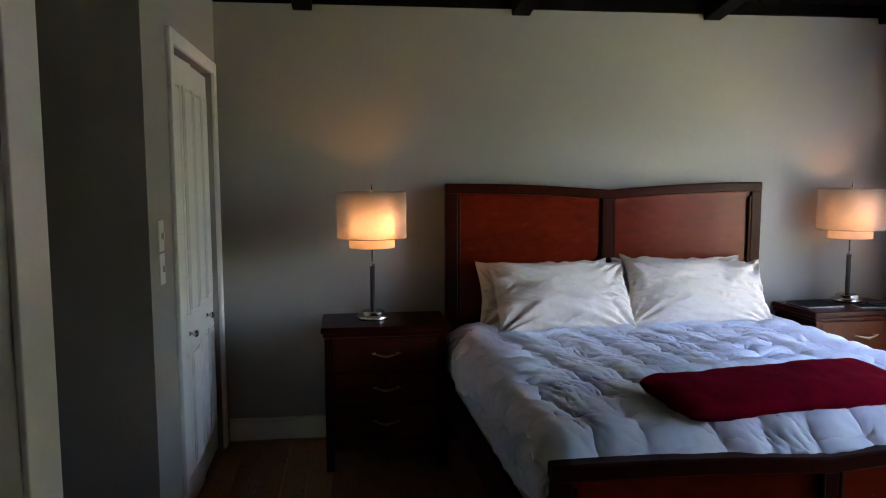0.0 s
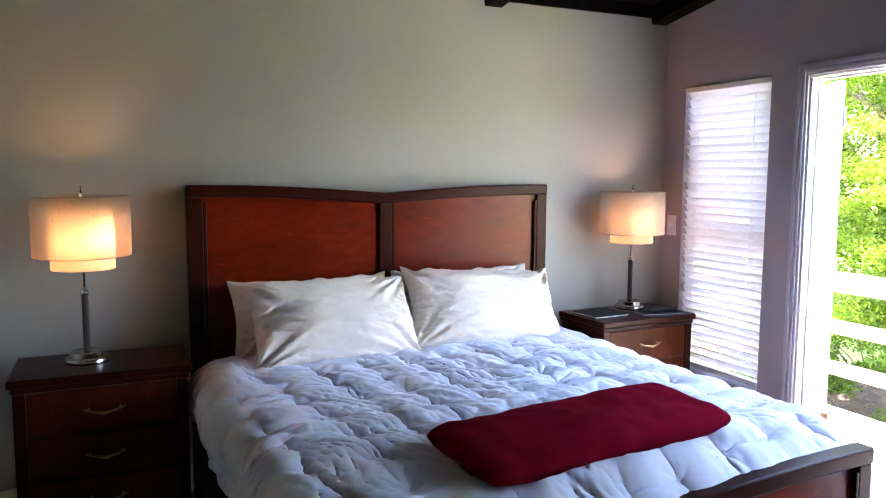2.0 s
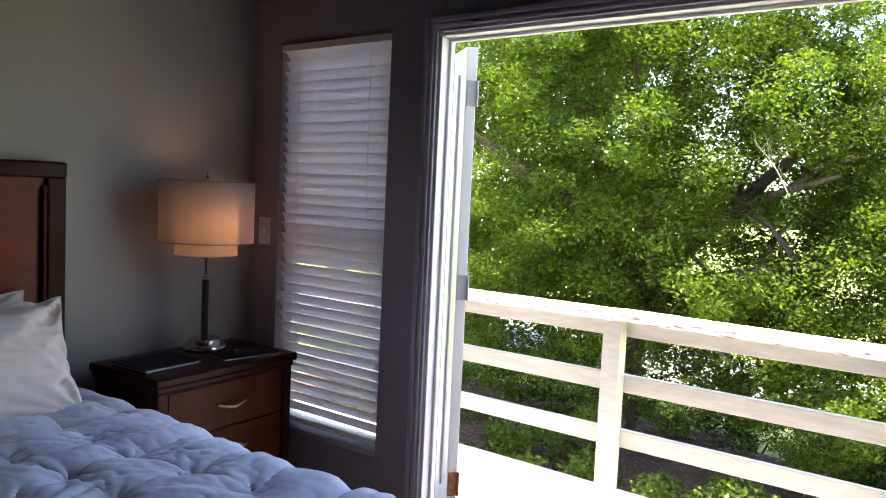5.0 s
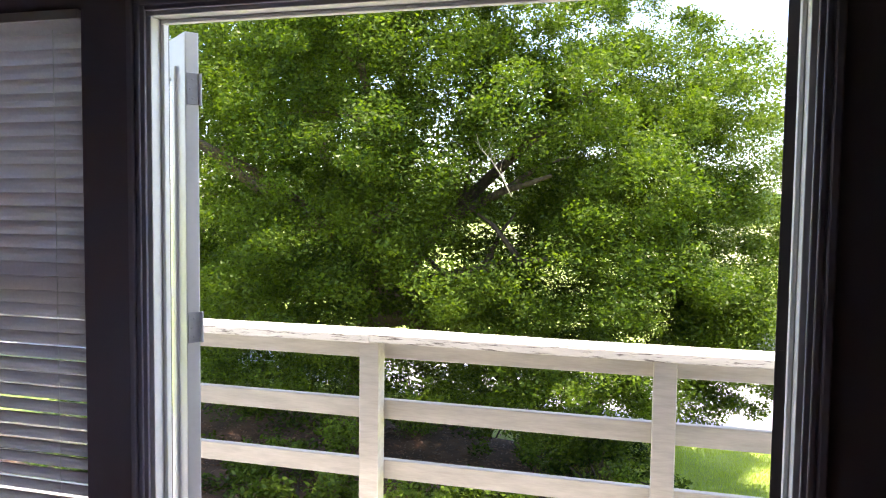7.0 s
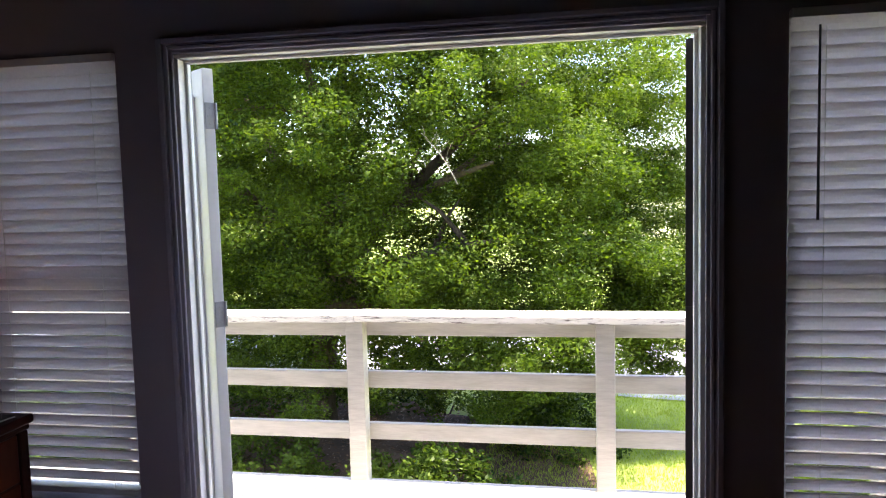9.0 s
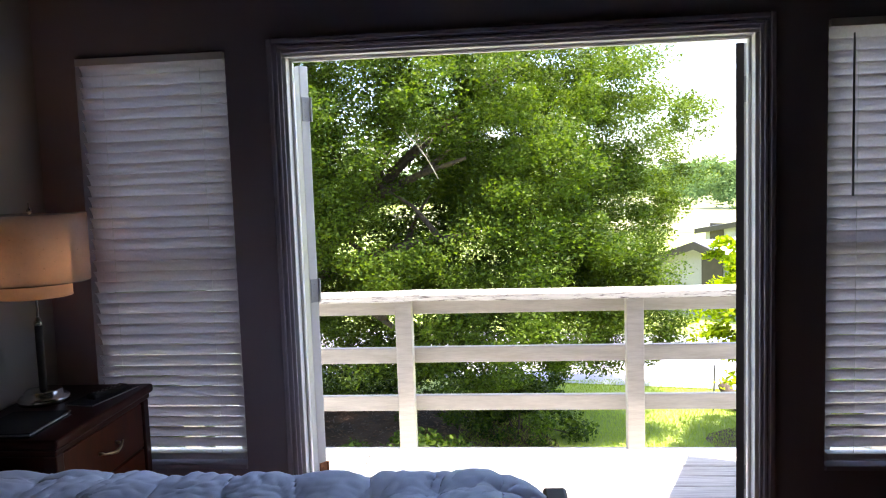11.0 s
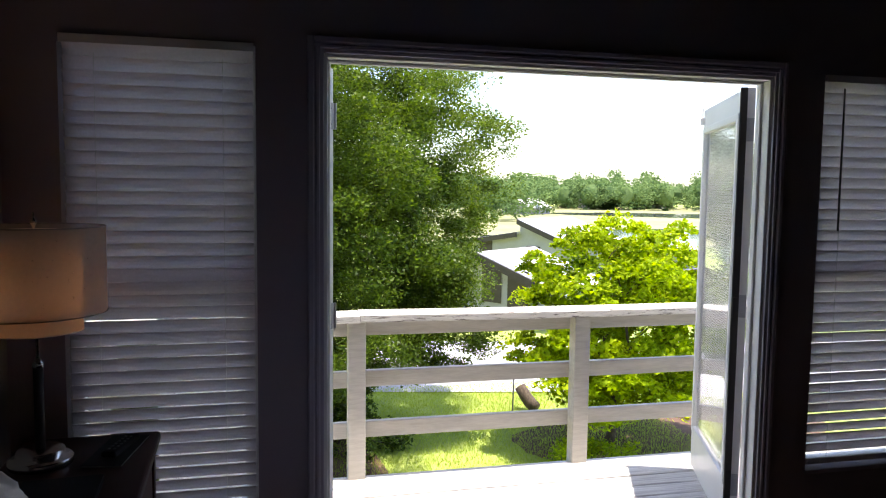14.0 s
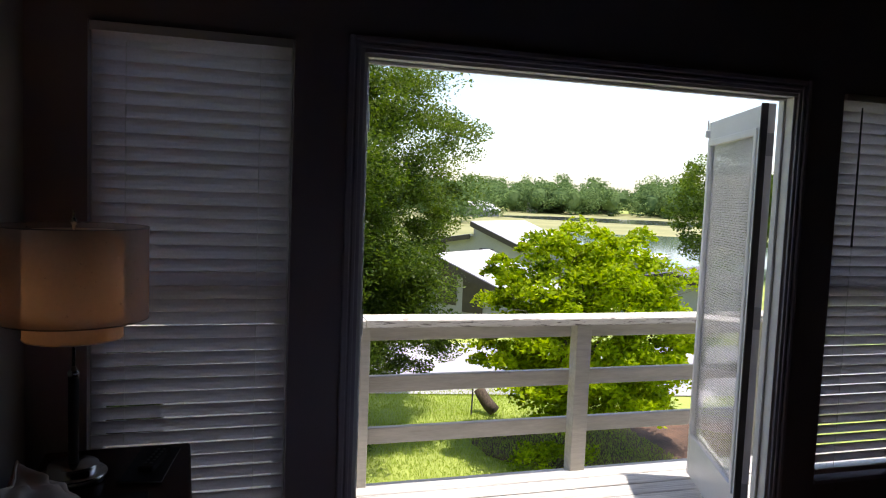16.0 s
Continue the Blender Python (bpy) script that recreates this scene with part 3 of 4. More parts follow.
def crest(u, corner, dip):
    """Top line of the head and foot: two shallow arcs that meet in a dip."""
    s = abs(u)
    return corner - (corner - dip) * (1 - s) ** 1.35 + 0.006 * math.sin(math.pi * s)


def crested(y0, y1, bottom, corner, dip, drop, x0=-HALF, x1=HALF, n=40, bevel=0.0):
    """A board under the crest line, lowered by drop; its lower edge level or parallel."""
    b = bmesh.new()
    rows = []
    for i in range(n + 1):
        xx = x0 + (x1 - x0) * i / n
        zt = crest(xx / HALF, corner, dip) - drop
        zb = bottom if bottom >= 0 else zt + bottom
        rows.append([b.verts.new(p) for p in ((xx, y0, zb), (xx, y1, zb), (xx, y1, zt), (xx, y0, zt))])
    for p, q in zip(rows, rows[1:]):
        for k in range(4):
            b.faces.new((p[k], p[(k + 1) % 4], q[(k + 1) % 4], q[k]))
    b.faces.new(rows[0][::-1]), b.faces.new(rows[-1])
    bmesh.ops.recalc_face_normals(b, faces=b.faces[:])
    if bevel:
        sharp = [e for e in b.edges if len(e.link_faces) == 2 and e.calc_face_angle(0) > 0.8]
        bmesh.ops.bevel(b, geom=sharp, offset=bevel, segments=3, profile=0.5, affect="EDGES")
    return b


def board_end(tag, y0, front, bottom, corner, dip, legs):
    """Headboard or footboard: two stiles, crest rail, centre stile and two veneer panels, plus an inner bead."""
    s = 1 if front < y0 else -1
    lo, hi = min(y0, front), max(y0, front)
    grp = part(tag, crested(lo + 0.018, hi - 0.012, bottom + 0.03, corner, dip, 0.05, -HALF + 0.05, HALF - 0.05), PANEL, bed, "red cherry veneer panels")
    for x0, x1 in ((-HALF, -HALF + 0.07), (HALF - 0.07, HALF)):
        part("stile", box(x0, x1, lo, hi, legs, corner - 0.055, 0.008, 3), CHERRY, grp)
    part("crest_rail", crested(lo - 0.006, hi + 0.002, -0.058, corner, dip, 0.0, bevel=0.010), CHERRY, grp)
    part("centre_stile", box(-0.026, 0.026, front + (0.002 if s > 0 else -0.012), front + (0.012 if s > 0 else -0.002), bottom, dip - 0.056, 0.004), CHERRY, grp)
    part("bottom_rail", box(-HALF + 0.07, HALF - 0.07, lo + 0.002, hi - 0.002, bottom, bottom + 0.07, 0.005), CHERRY, grp)
    for x0, x1 in ((-HALF + 0.07, -0.026), (0.026, HALF - 0.07)):
        part("inner_bead", box(x0, x0 + 0.016, front - 0.001 * s, front + 0.010 * s, bottom + 0.07, corner - 0.075, 0.004), CHERRY, grp)
        b = box(x1 - 0.016, x1, front - 0.001 * s, front + 0.010 * s, bottom + 0.07, min(corner, dip + 0.03) - 0.075, 0.004)
        part("inner_bead", b, CHERRY, grp)


board_end("headboard", 0.025, -0.035, 0.30, 1.50, 1.458, 0.0)
board_end("footboard", -LEN + 0.05, -LEN - 0.01, 0.16, 0.635, 0.600, 0.0)
for s in (-1, 1):
    part("side_rail", box(s * (HALF - 0.03), s * (HALF - 0.005), -LEN + 0.05, -0.035, 0.14, 0.34, 0.006), CHERRY, bed)
part("slat_base", box(-HALF + 0.04, HALF - 0.04, -LEN + 0.06, -0.04, 0.22, 0.26), CHERRY, bed)


def cushion_box(x0, x1, y0, y1, z0, z1, r):
    return box(x0, x1, y0, y1, z0, z1, r, 4)


mattress = thing("mattress", BED, "thick ivory mattress and box spring on the bed", "mattress")
part("box_spring", cushion_box(-0.94, 0.94, -1.93, -0.05, 0.262, 0.43, 0.03), SHEET, mattress, "ivory box spring", True)
part("mattress_body", cushion_box(-0.945, 0.945, -1.935, -0.045, 0.432, 0.655, 0.05), SHEET, mattress, "", True)

# comforter: tufted cells, wrinkles, drape over the two long sides
comforter = thing("comforter", BED, "puffy white tufted comforter spread over the bed", "comforter")
CW = 1.19


def comforter_point(u, v):
    s = (u * 2 - 1) * CW
    yy = -0.16 - v * 1.83
    edge = 0.985 + 0.02 * noise.noise((yy * 2.1, 3.0, 0))
    r = 0.10
    t = abs(s)
    if t < edge - r:
        xx, zz, nx, nz = t, 0.0, 0.0, 1.0
    elif t < edge - r + r * math.pi / 2:
        a = (t - edge + r) / r
        xx, zz, nx, nz = edge - r + r * math.sin(a), -r * (1 - math.cos(a)), math.sin(a), math.cos(a)
    else:
        d = t - (edge - r + r * math.pi / 2)
        xx, zz, nx, nz = edge - 0.10 * d, -r - d, 1.0, 0.0
    sg = 1 if s > 0 else -1
    w1, w2 = noise.noise((s * 2.3, yy * 2.3, 1.0)), noise.noise((s * 2.3, yy * 2.3, 7.0))
    w3, w4 = noise.noise((s * 6, yy * 6, 11.0)), noise.noise((s * 6, yy * 6, 17.0))
    cu, cv = (s + 0.09 * w1 + 0.018 * w3 + 0.12 * yy) / 0.205, (yy + 0.09 * w2 + 0.018 * w4 - 0.05 * s) / 0.190
    du, dv = cu - round(cu), cv - round(cv)
    far, way = math.hypot(du, dv), math.atan2(dv, du)
    puff = abs(math.sin(math.pi * cu) * math.sin(math.pi * cv)) ** 0.5
    tuft = math.exp(-30 * far * far)
    spoke = noise.noise((1.9 * math.cos(way) + 3.1 * round(cu), 1.9 * math.sin(way) + 5.3 * round(cv), 2.0)) + 0.6 * noise.noise((4.5 * math.cos(way) + 3.1 * round(cu), 4.5 * math.sin(way) + 5.3 * round(cv), 6.0))
    spoke *= math.exp(-2.2 * far) * min(1.0, far / 0.10)
    crease = 0.30 - abs(noise.noise((s * 5 + 4 * w1, yy * 17 + 7 * w2 + 6 * s, 2.0)))
    fine = 0.30 - abs(noise.noise((s * 25 + 9 * w2 + 11 * yy, yy * 9 + 6 * w1, 5.0)))
    lump = noise.noise((s * 3.3, yy * 3.3, 4.0))
    high = 0.009 * puff + 0.012 * (1 - math.exp(-7 * far * far)) - 0.009 * tuft + 0.010 * spoke + 0.015 * crease + 0.006 * fine + 0.007 * lump + 0.003 * noise.noise((s * 30 + 4 * w2, yy * 30 + 4 * w1, 8.0))
    roll = 0.0
    if v > 0.90:
        roll = -0.10 * ((v - 0.90) / 0.10) ** 2
    if v < 0.05:
        roll -= 0.03 * (1 - v / 0.05) ** 2
    base = 0.672 + 0.020 * (1 - v)
    return (sg * (xx + nx * high), yy, base + zz + nz * high + roll * (1.0 if nz > 0.3 else 0.4))


sheet("comforter_top", comforter_point, 340, 260, QUILT, comforter)
bpy.context.view_layer.update()
for end in (0, 1):
    edge = [Vector(comforter_point(end, j / 60)) + Vector((0, 0, -0.004)) for j in range(61)]
    part("hem", tube(edge, [0.008] * 61, 6), QUILT, comforter, "rolled white hem", True)
sol = comforter.children[0].modifiers.new("thick", "SOLIDIFY")
sol.thickness, sol.offset = 0.02, -1


# pillows
def pillow(m, w, h, d, seed, label):
    def skin(u, v, side):
        a, c = u * 2 - 1, v * 2 - 1
        pull = 1 - 0.07 * (1 - abs(c) ** 2.0) * abs(a) ** 6
        pull2 = 1 - 0.09 * (1 - abs(a) ** 2.0) * abs(c) ** 6
        body = max(0.0, (1 - abs(a) ** 2.4) * (1 - abs(c) ** 2.4)) ** 0.55
        near = math.exp(-2.2 * ((abs(a) - 1) ** 2 + (abs(c) - 1) ** 2))
        swirl = math.atan2(1.05 - abs(c), 1.05 - abs(a))
        rays = noise.noise((swirl * 5.5 + seed, math.copysign(2, a) + 0.6 * a, math.copysign(2, c) + seed))
        wr = noise.noise((a * 3 + 3 * c + seed, c * 6 - 4 * a, seed)) * 0.6 + noise.noise((a * 9 + seed, c * 4 + 6 * a, seed + 3)) * 0.3
        top = 0.020 * noise.noise((a * 5.5 + seed, 0, 0)) * max(0, c) ** 3
        zz = side * d * body * (1 + 0.14 * noise.noise((a * 1.5, c * 1.5, seed)))
        ridge = 0.28 - abs(noise.noise((a * 2.2 + 4 * c + seed, c * 3.5 - 2.5 * a + 1.5 * wr, seed + 5))) + 0.5 * (0.25 - abs(noise.noise((a * 6 + 3 * c, c * 7 + seed, seed + 9))))
        zz += side * (0.008 * wr + 0.050 * near * rays + 0.026 * ridge * (0.35 + 0.65 * abs(a) ** 1.5)) * min(1, 3 * body) + 0.016 * noise.noise((a * 1.6, c * 1.6, seed + 8))
        return (a * w / 2 * pull, c * h / 2 * pull2 + top, zz)

    p = thing("pillow", m, label, "pillow", "pillows on the bed")
    b = bmesh.new()
    n1, n2 = 120, 80
    for side in (1, -1):
        rows = [[b.verts.new(skin(i / n1, j / n2, side)) for j in range(n2 + 1)] for i in range(n1 + 1)]
        for i in range(n1):
            for j in range(n2):
                q = (rows[i][j], rows[i + 1][j], rows[i + 1][j + 1], rows[i][j + 1])
                b.faces.new(q if side > 0 else q[::-1])
    bmesh.ops.remove_doubles(b, verts=b.verts[:], dist=0.0008)
    part("pillow_case", b, LINEN, p, "", True)
    rim = [Vector(skin(u, v, 0)) for u, v in [(i / 30, 0) for i in range(30)] + [(1, j / 20) for j in range(20)] + [(1 - i / 30, 1) for i in range(30)] + [(0, 1 - j / 20) for j in range(21)]]
    part("seam", tube(rim, [0.0035] * len(rim), 6), LINEN, p)


for cx, cy, cz, rx, ry, rz, w, h, d, seed, lab in (
    (-0.42, -0.118, 0.865, 74, 0, 2, 0.80, 0.38, 0.065, 11.0, "cream cotton pillow propped against the headboard"),
    (0.41, -0.112, 0.870, 74, 0, -2, 0.80, 0.38, 0.065, 23.0, "cream cotton pillow propped against the headboard"),
    (-0.365, -0.285, 0.865, 56, 1, 3, 0.82, 0.44, 0.115, 31.0, "plump cream pillow leaning on another pillow"),
    (0.445, -0.270, 0.870, 57, 3, -3, 0.86, 0.44, 0.110, 47.0, "plump cream pillow with creased corner leaning on another"),
):
    pillow(BED @ pose(cx, cy, cz, rx, ry, rz), w, h, d, seed, lab)

# folded throw
throw = thing("throw_blanket", pose(1.650, 2.545, 0.722, 0, 0, 6.5), "burgundy fleece throw folded into a long roll", "blanket")


def throw_layer(w, l, z, thick, seed, x_off):
    def f(u, v):
        a = v * 2 * math.pi
        xx = (u * 2 - 1) * l / 2
        end = math.sqrt(max(0.0, 1 - (max(0, abs(u * 2 - 1) - 0.86) / 0.14) ** 2))
        sq = (lambda t, p: math.copysign(abs(t) ** p, t))
        yy = sq(math.cos(a), 0.62) * w / 2 * (0.90 + 0.10 * end)
        zz = z + sq(math.sin(a), 0.80) * thick / 2 * (0.25 + 0.75 * end) * (1 + 0.12 * math.sin(xx * 5 + 1))
        n = noise.noise((xx * 5, yy * 5, seed)) * 0.012 + noise.noise((xx * 16, yy * 16, zz * 20 + seed)) * 0.005
        bend = 0.015 * noise.noise((xx * 2, seed, 0))
        return (xx + x_off + 0.02 * noise.noise((yy * 4, seed, 2)), yy + bend, zz + n)
    return f


sheet("folded_layer", throw_layer(0.395, 0.98, 0.018, 0.108, 2.0, 0.0), 110, 64, THROW, throw)
sheet("under_fold", throw_layer(0.365, 0.96, -0.012, 0.045, 6.0, -0.004), 90, 48, THROW, throw)


# ---- nightstands ----
def nightstand(m, label):
    n = thing("nightstand", m, label, "nightstand", "nightstands by the bed")
    W, D, H = 0.67, 0.41, 0.77
    top = box(-W / 2, W / 2, -D, 0, H - 0.034, H, 0.010, 3)
    part("top", top, CHERRY, n)
    part("top_moulding", box(-W / 2 + 0.012, W / 2 - 0.012, -D + 0.012, -0.002, H - 0.056, H - 0.0345, 0.006), CHERRY, n)
    for x in (-W / 2 + 0.018, W / 2 - 0.062):
        for y in (-D + 0.016, -0.060):
            part("leg", box(x, x + 0.044, y, y + 0.044, 0, H - 0.0565, 0.005), CHERRY, n)
    part("side_panel", box(-W / 2 + 0.026, -W / 2 + 0.044, -D + 0.06, -0.06, 0.13, H - 0.0565, 0.002), CHERRY, n)
    part("side_panel", box(W / 2 - 0.044, W / 2 - 0.026, -D + 0.06, -0.06, 0.13, H - 0.0565, 0.002), CHERRY, n)
    part("back_panel", box(-W / 2 + 0.062, W / 2 - 0.062, -0.03, -0.018, 0.13, H - 0.0565), CHERRY, n)
    part("bottom_rail", box(-W / 2 + 0.062, W / 2 - 0.062, -D + 0.02, -D + 0.05, 0.11, 0.165, 0.004), CHERRY, n)
    part("bottom_board", box(-W / 2 + 0.062, W / 2 - 0.062, -D + 0.05, -0.03, 0.13, 0.15), CHERRY, n)
    z0, z1 = 0.170, H - 0.060
    hh = (z1 - z0) / 3
    for k in range(3):
        za, zb = z0 + k * hh + 0.004, z0 + (k + 1) * hh - 0.004
        d = part("drawer", box(-W / 2 + 0.066, W / 2 - 0.066, -D + 0.022, -D + 0.045, za, zb, 0.004), DRAWER, n, "warm cherry drawer front")
        part("drawer_edge", box(-W / 2 + 0.063, W / 2 - 0.063, -D + 0.030, -D + 0.05, za - 0.003, zb + 0.003), CHERRY, d)
        zc = (za + zb) / 2 + 0.010
        pts = [(-0.075 + 0.15 * i / 16, -D + 0.004 - 0.016 * math.sin(math.pi * i / 16), zc - 0.016 * (1 - abs(i / 8 - 1)) ** 0.8) for i in range(17)]
        b = tube(pts, [0.003 + 0.0035 * (1 - abs(i / 8 - 1)) for i in range(17)], 8)
        for xx in (-0.058, 0.058):
            join(b, lathe([(0.006, 0), (0.005, 0.018)], 10, Matrix.Translation((xx, -D + 0.024, zc - 0.004)) @ Matrix.Rotation(math.pi / 2, 4, "X")))
        part("pull", b, BRONZE, d, "curved aged-brass pull", True)
    return n


nightstand(pose(0.212, 4.145, 0), "dark cherry nightstand with three drawers and brass pulls")
nightstand(pose(2.940, 4.195, 0, 0, 0, 2.5), "dark cherry nightstand crowded between bed and blind")


# ---- table lamps ----
def table_lamp(m, label):
    t = thing("table_lamp", m, label, "table lamp", "bedside lamps")
    part("base", lathe([(0.0, 0), (0.084, 0), (0.086, 0.004), (0.086, 0.018), (0.082, 0.022), (0.064, 0.024), (0.064, 0.042), (0.060, 0.046), (0.0, 0.047)], 48), STEEL, t, "tiered brushed nickel base", True)
    part("pole", lathe([(0.0135, 0.047), (0.0135, 0.285)], 24), FASCIA, t, "dark brown pole", True)
    part("collar", lathe([(0.015, 0.285), (0.015, 0.297), (0.010, 0.302), (0.006, 0.312)], 24), STEEL, t, "", True)
    part("rod", lathe([(0.0045, 0.312), (0.0045, 0.690), (0.0085, 0.694), (0.0085, 0.704), (0.003, 0.712), (0.003, 0.728), (0, 0.73)], 14), STEEL, t, "", True)
    part("inner_shade", lathe([(0.122, 0.390), (0.122, 0.676), (0.1205, 0.676), (0.1205, 0.390)], 64), INNER, t, "cream inner drum shade, lit", True)
    part("outer_shade", lathe([(0.186, 0.443), (0.186, 0.690), (0.185, 0.690), (0.185, 0.443)], 72), SHEER, t, "sheer white outer drum shade", True)
    for r, z in ((0.1865, 0.443), (0.1865, 0.688), (0.1225, 0.391)):
        b = bmesh.new()
        pts = [(r * math.cos(2 * math.pi * i / 48), r * math.sin(2 * math.pi * i / 48), z) for i in range(49)]
        part("shade_ring", tube(pts, [0.0016] * 49, 6, b), GASKET if r > 0.15 else INNER, t)
    for k in range(3):
        a = k * 2.094 + 0.4
        part("spider_arm", tube([(0.004, 0, 0.66), (0.18 * math.cos(a), 0.18 * math.sin(a), 0.672)], [0.002, 0.002], 6), STEEL, t)
    part("bulb", lathe([(0, 0.46), (0.012, 0.462), (0.014, 0.49), (0.028, 0.52), (0.030, 0.545), (0.022, 0.568), (0, 0.578)], 20), BULB, t, "glowing bulb", True)
    lamp = new("bulb_light", bpy.data.lights.new("bulb_light", "POINT"))
    lamp.parent = t
    lamp.location = (0.035, -0.02, 0.545)
    lamp.data.energy, lamp.data.color, lamp.data.shadow_soft_size = 0.175, (1.0, 0.54, 0.26), 0.035
    return t


table_lamp(pose(0.152, 3.965, 0.7702), "bedside lamp with double drum shade, switched on")
table_lamp(pose(3.045, 4.092, 0.7702, 0, 0, 40), "bedside lamp with double drum shade, switched on")

# things on the nightstand
fold = thing("leather_folder", pose(2.76, 3.98, 0.7702, 0, 0, 4), "closed black leatherette folder on the nightstand", "folder")
part("cover", box(-0.12, 0.12, -0.10, 0.10, 0.0, 0.004, 0.0015), BLACK, fold)
part("pages", box(-0.112, 0.112, -0.094, 0.094, 0.004, 0.012), PAPER, fold)
part("cover", box(-0.12, 0.12, -0.10, 0.10, 0.012, 0.016, 0.0015), BLACK, fold)
mag = thing("magazine", pose(3.11, 3.90, 0.7702, 0, 0, -8), "glossy dark magazine on the nightstand", "magazine")
part("pages", box(-0.13, 0.13, -0.055, 0.055, 0.0, 0.005, 0.001), PAPER, mag)
part("cover", box(-0.131, 0.131, -0.056, 0.056, 0.0052, 0.0062), BLACK, mag)
rem = thing("remote_control", pose(3.12, 3.89, 0.7766, 0, 0, -14), "black remote control lying on a magazine", "remote")
part("body", box(-0.085, 0.085, -0.022, 0.022, 0.0, 0.018, 0.006, 3), BLACK, rem)
bt_mesh = mesh_of(box(-0.005, 0.005, -0.004, 0.004, 0.0, 0.003, 0.001, 1), "button", GASKET)
for i in range(6):
    for j in range(2):
        k = new("button", bt_mesh)
        k.parent = rem
        k.location = (-0.06 + 0.022 * i, -0.008 + 0.016 * j, 0.0178)

# cord on the baseboard
cord = new("power_cord", mesh_of(tube([(-0.68 + 0.58 * i / 24, NY - 0.020, 0.128 - 0.022 * math.sin(math.pi * min(1, i / 18)) + 0.03 * max(0, i - 18) / 6) for i in range(25)], [0.0045] * 25, 8), "power_cord", PLASTIC, True))
tagged(cord, "white lamp cord sagging along the baseboard", "cable")


# ---- balcony ----
DECK_X0, DECK_X1 = WX + T + 0.062, 4.775
deck = thing("deck", pose(0, 0, 0), "balcony deck of worn white painted boards", "deck", "", "structure")
part("joists", box(DECK_X0, DECK_X1 - 0.03, -3.0, 6.4, -0.24, -0.032), RAILING, deck)
part("rim_board", box(DECK_X1 - 0.028, DECK_X1 + 0.01, -3.0, 6.4, -0.26, -0.034, 0.004), RAILING, deck)
POST_X = 4.645
railing = thing("railing", pose(0, 0, 0), "white painted wooden balcony railing, weathered on top", "railing")
POSTS = [3.0 + 1.295 * k for k in range(-4, 3)]
post_mesh = mesh_of(box(0, 0.086, -0.047, 0.047, -0.02, 0.865, 0.005), "post", RAILING)
for y in POSTS:
    p = new("post", post_mesh)
    p.parent = railing
    p.location = (POST_X, y, 0)
for z0, z1 in ((0.775, 0.862), (0.488, 0.580), (0.203, 0.294)):
    for ya, yb, dz in ((-2.3, 0.41, 0.004), (0.412, 3.0, 0.0), (3.002, 5.7, -0.003)):
        part("rail_board", box(POST_X + 0.087, POST_X + 0.124, ya, yb, z0 + dz, z1 + dz, 0.005), RAILING, railing)


def cap(ya, yb, sag, lift):
    b = bmesh.new()
    n = 24
    rows = []
    for i in range(n + 1):
        y = ya + (yb - ya) * i / n
        dz = lift - sag * math.sin(math.pi * i / n) + 0.0015 * noise.noise((y * 5, 0, 0))
        dx = 0.004 * noise.noise((y * 2, 4, 0))
        prof = [(-0.032, 0.866), (-0.036, 0.872), (-0.036, 0.902), (-0.030, 0.909), (0.125, 0.909), (0.131, 0.902), (0.131, 0.872), (0.126, 0.866)]
        rows.append([b.verts.new((POST_X + px + dx, y, pz + dz)) for px, pz in prof])
    for p, q in zip(rows, rows[1:]):
        for k in range(8):
            b.faces.new((p[k], p[(k + 1) % 8], q[(k + 1) % 8], q[k]))
    b.faces.new(rows[0]), b.faces.new(rows[-1][::-1])
    bmesh.ops.recalc_face_normals(b, faces=b.faces[:])
    return b


part("rail_cap", cap(-2.4, 0.39, 0.004, 0.002), WORN, railing)
part("rail_cap", cap(0.393, 2.985, 0.006, 0.003), WORN, railing)
part("rail_cap", cap(2.988, 5.8, 0.004, 0.0), WORN, railing)
# outer face of the house, beyond the doorway
for y0, y1, z0, z1 in ((DY1 + 0.06, A0, 0.0, 2.5), (A1, 6.4, 0.0, 2.5), (A0, A1, 0.0, WZ0), (A0, A1, WZ1, 2.5), (B1, DY0 - 0.06, 0.0, 2.8), (-3.0, B0, 0.0, 2.9), (B0, B1, 0.0, WZ0), (B0, B1, WZ1, 2.8)):
    structure("wall_exterior", box(WX + T + 0.001, WX + T + 0.010, y0, y1, z0 - 0.02, z1), SIDING, "grey siding outside the bedroom", "wall")
structure("wall_exterior", box(WX + T - 0.04, WX + T + 0.008, -3.0, 6.4, -3.3, -0.26), SIDING, "grey siding under the balcony", "wall")


# ---- grounds ----
def ground_z(x, y):
    z = -3.2
    if x > 16:
        z -= 1.35 * min(1.0, (x - 16) / 40) ** 1.2
    return z


b = bmesh.new()
xs = [-400, -60, -10, 3, 6, 9, 12, 14, 16, 18, 20, 23, 26, 30, 36, 44, 56, 80, 140, 260, 600, 3000]
ys = [-2500, -600, -250, -120, -60, -30, -15, -8, -4, -2, 0, 2, 4, 7, 12, 20, 40, 100, 400, 2500]
grid = [[b.verts.new((x, y, ground_z(x, y))) for y in ys] for x in xs]
for i in range(len(xs) - 1):
    for j in range(len(ys) - 1):
        b.faces.new((grid[i][j], grid[i + 1][j], grid[i + 1][j + 1], grid[i][j + 1]))
structure("ground", b, GRASS, "sloping lawn that runs down to the lake", "ground")


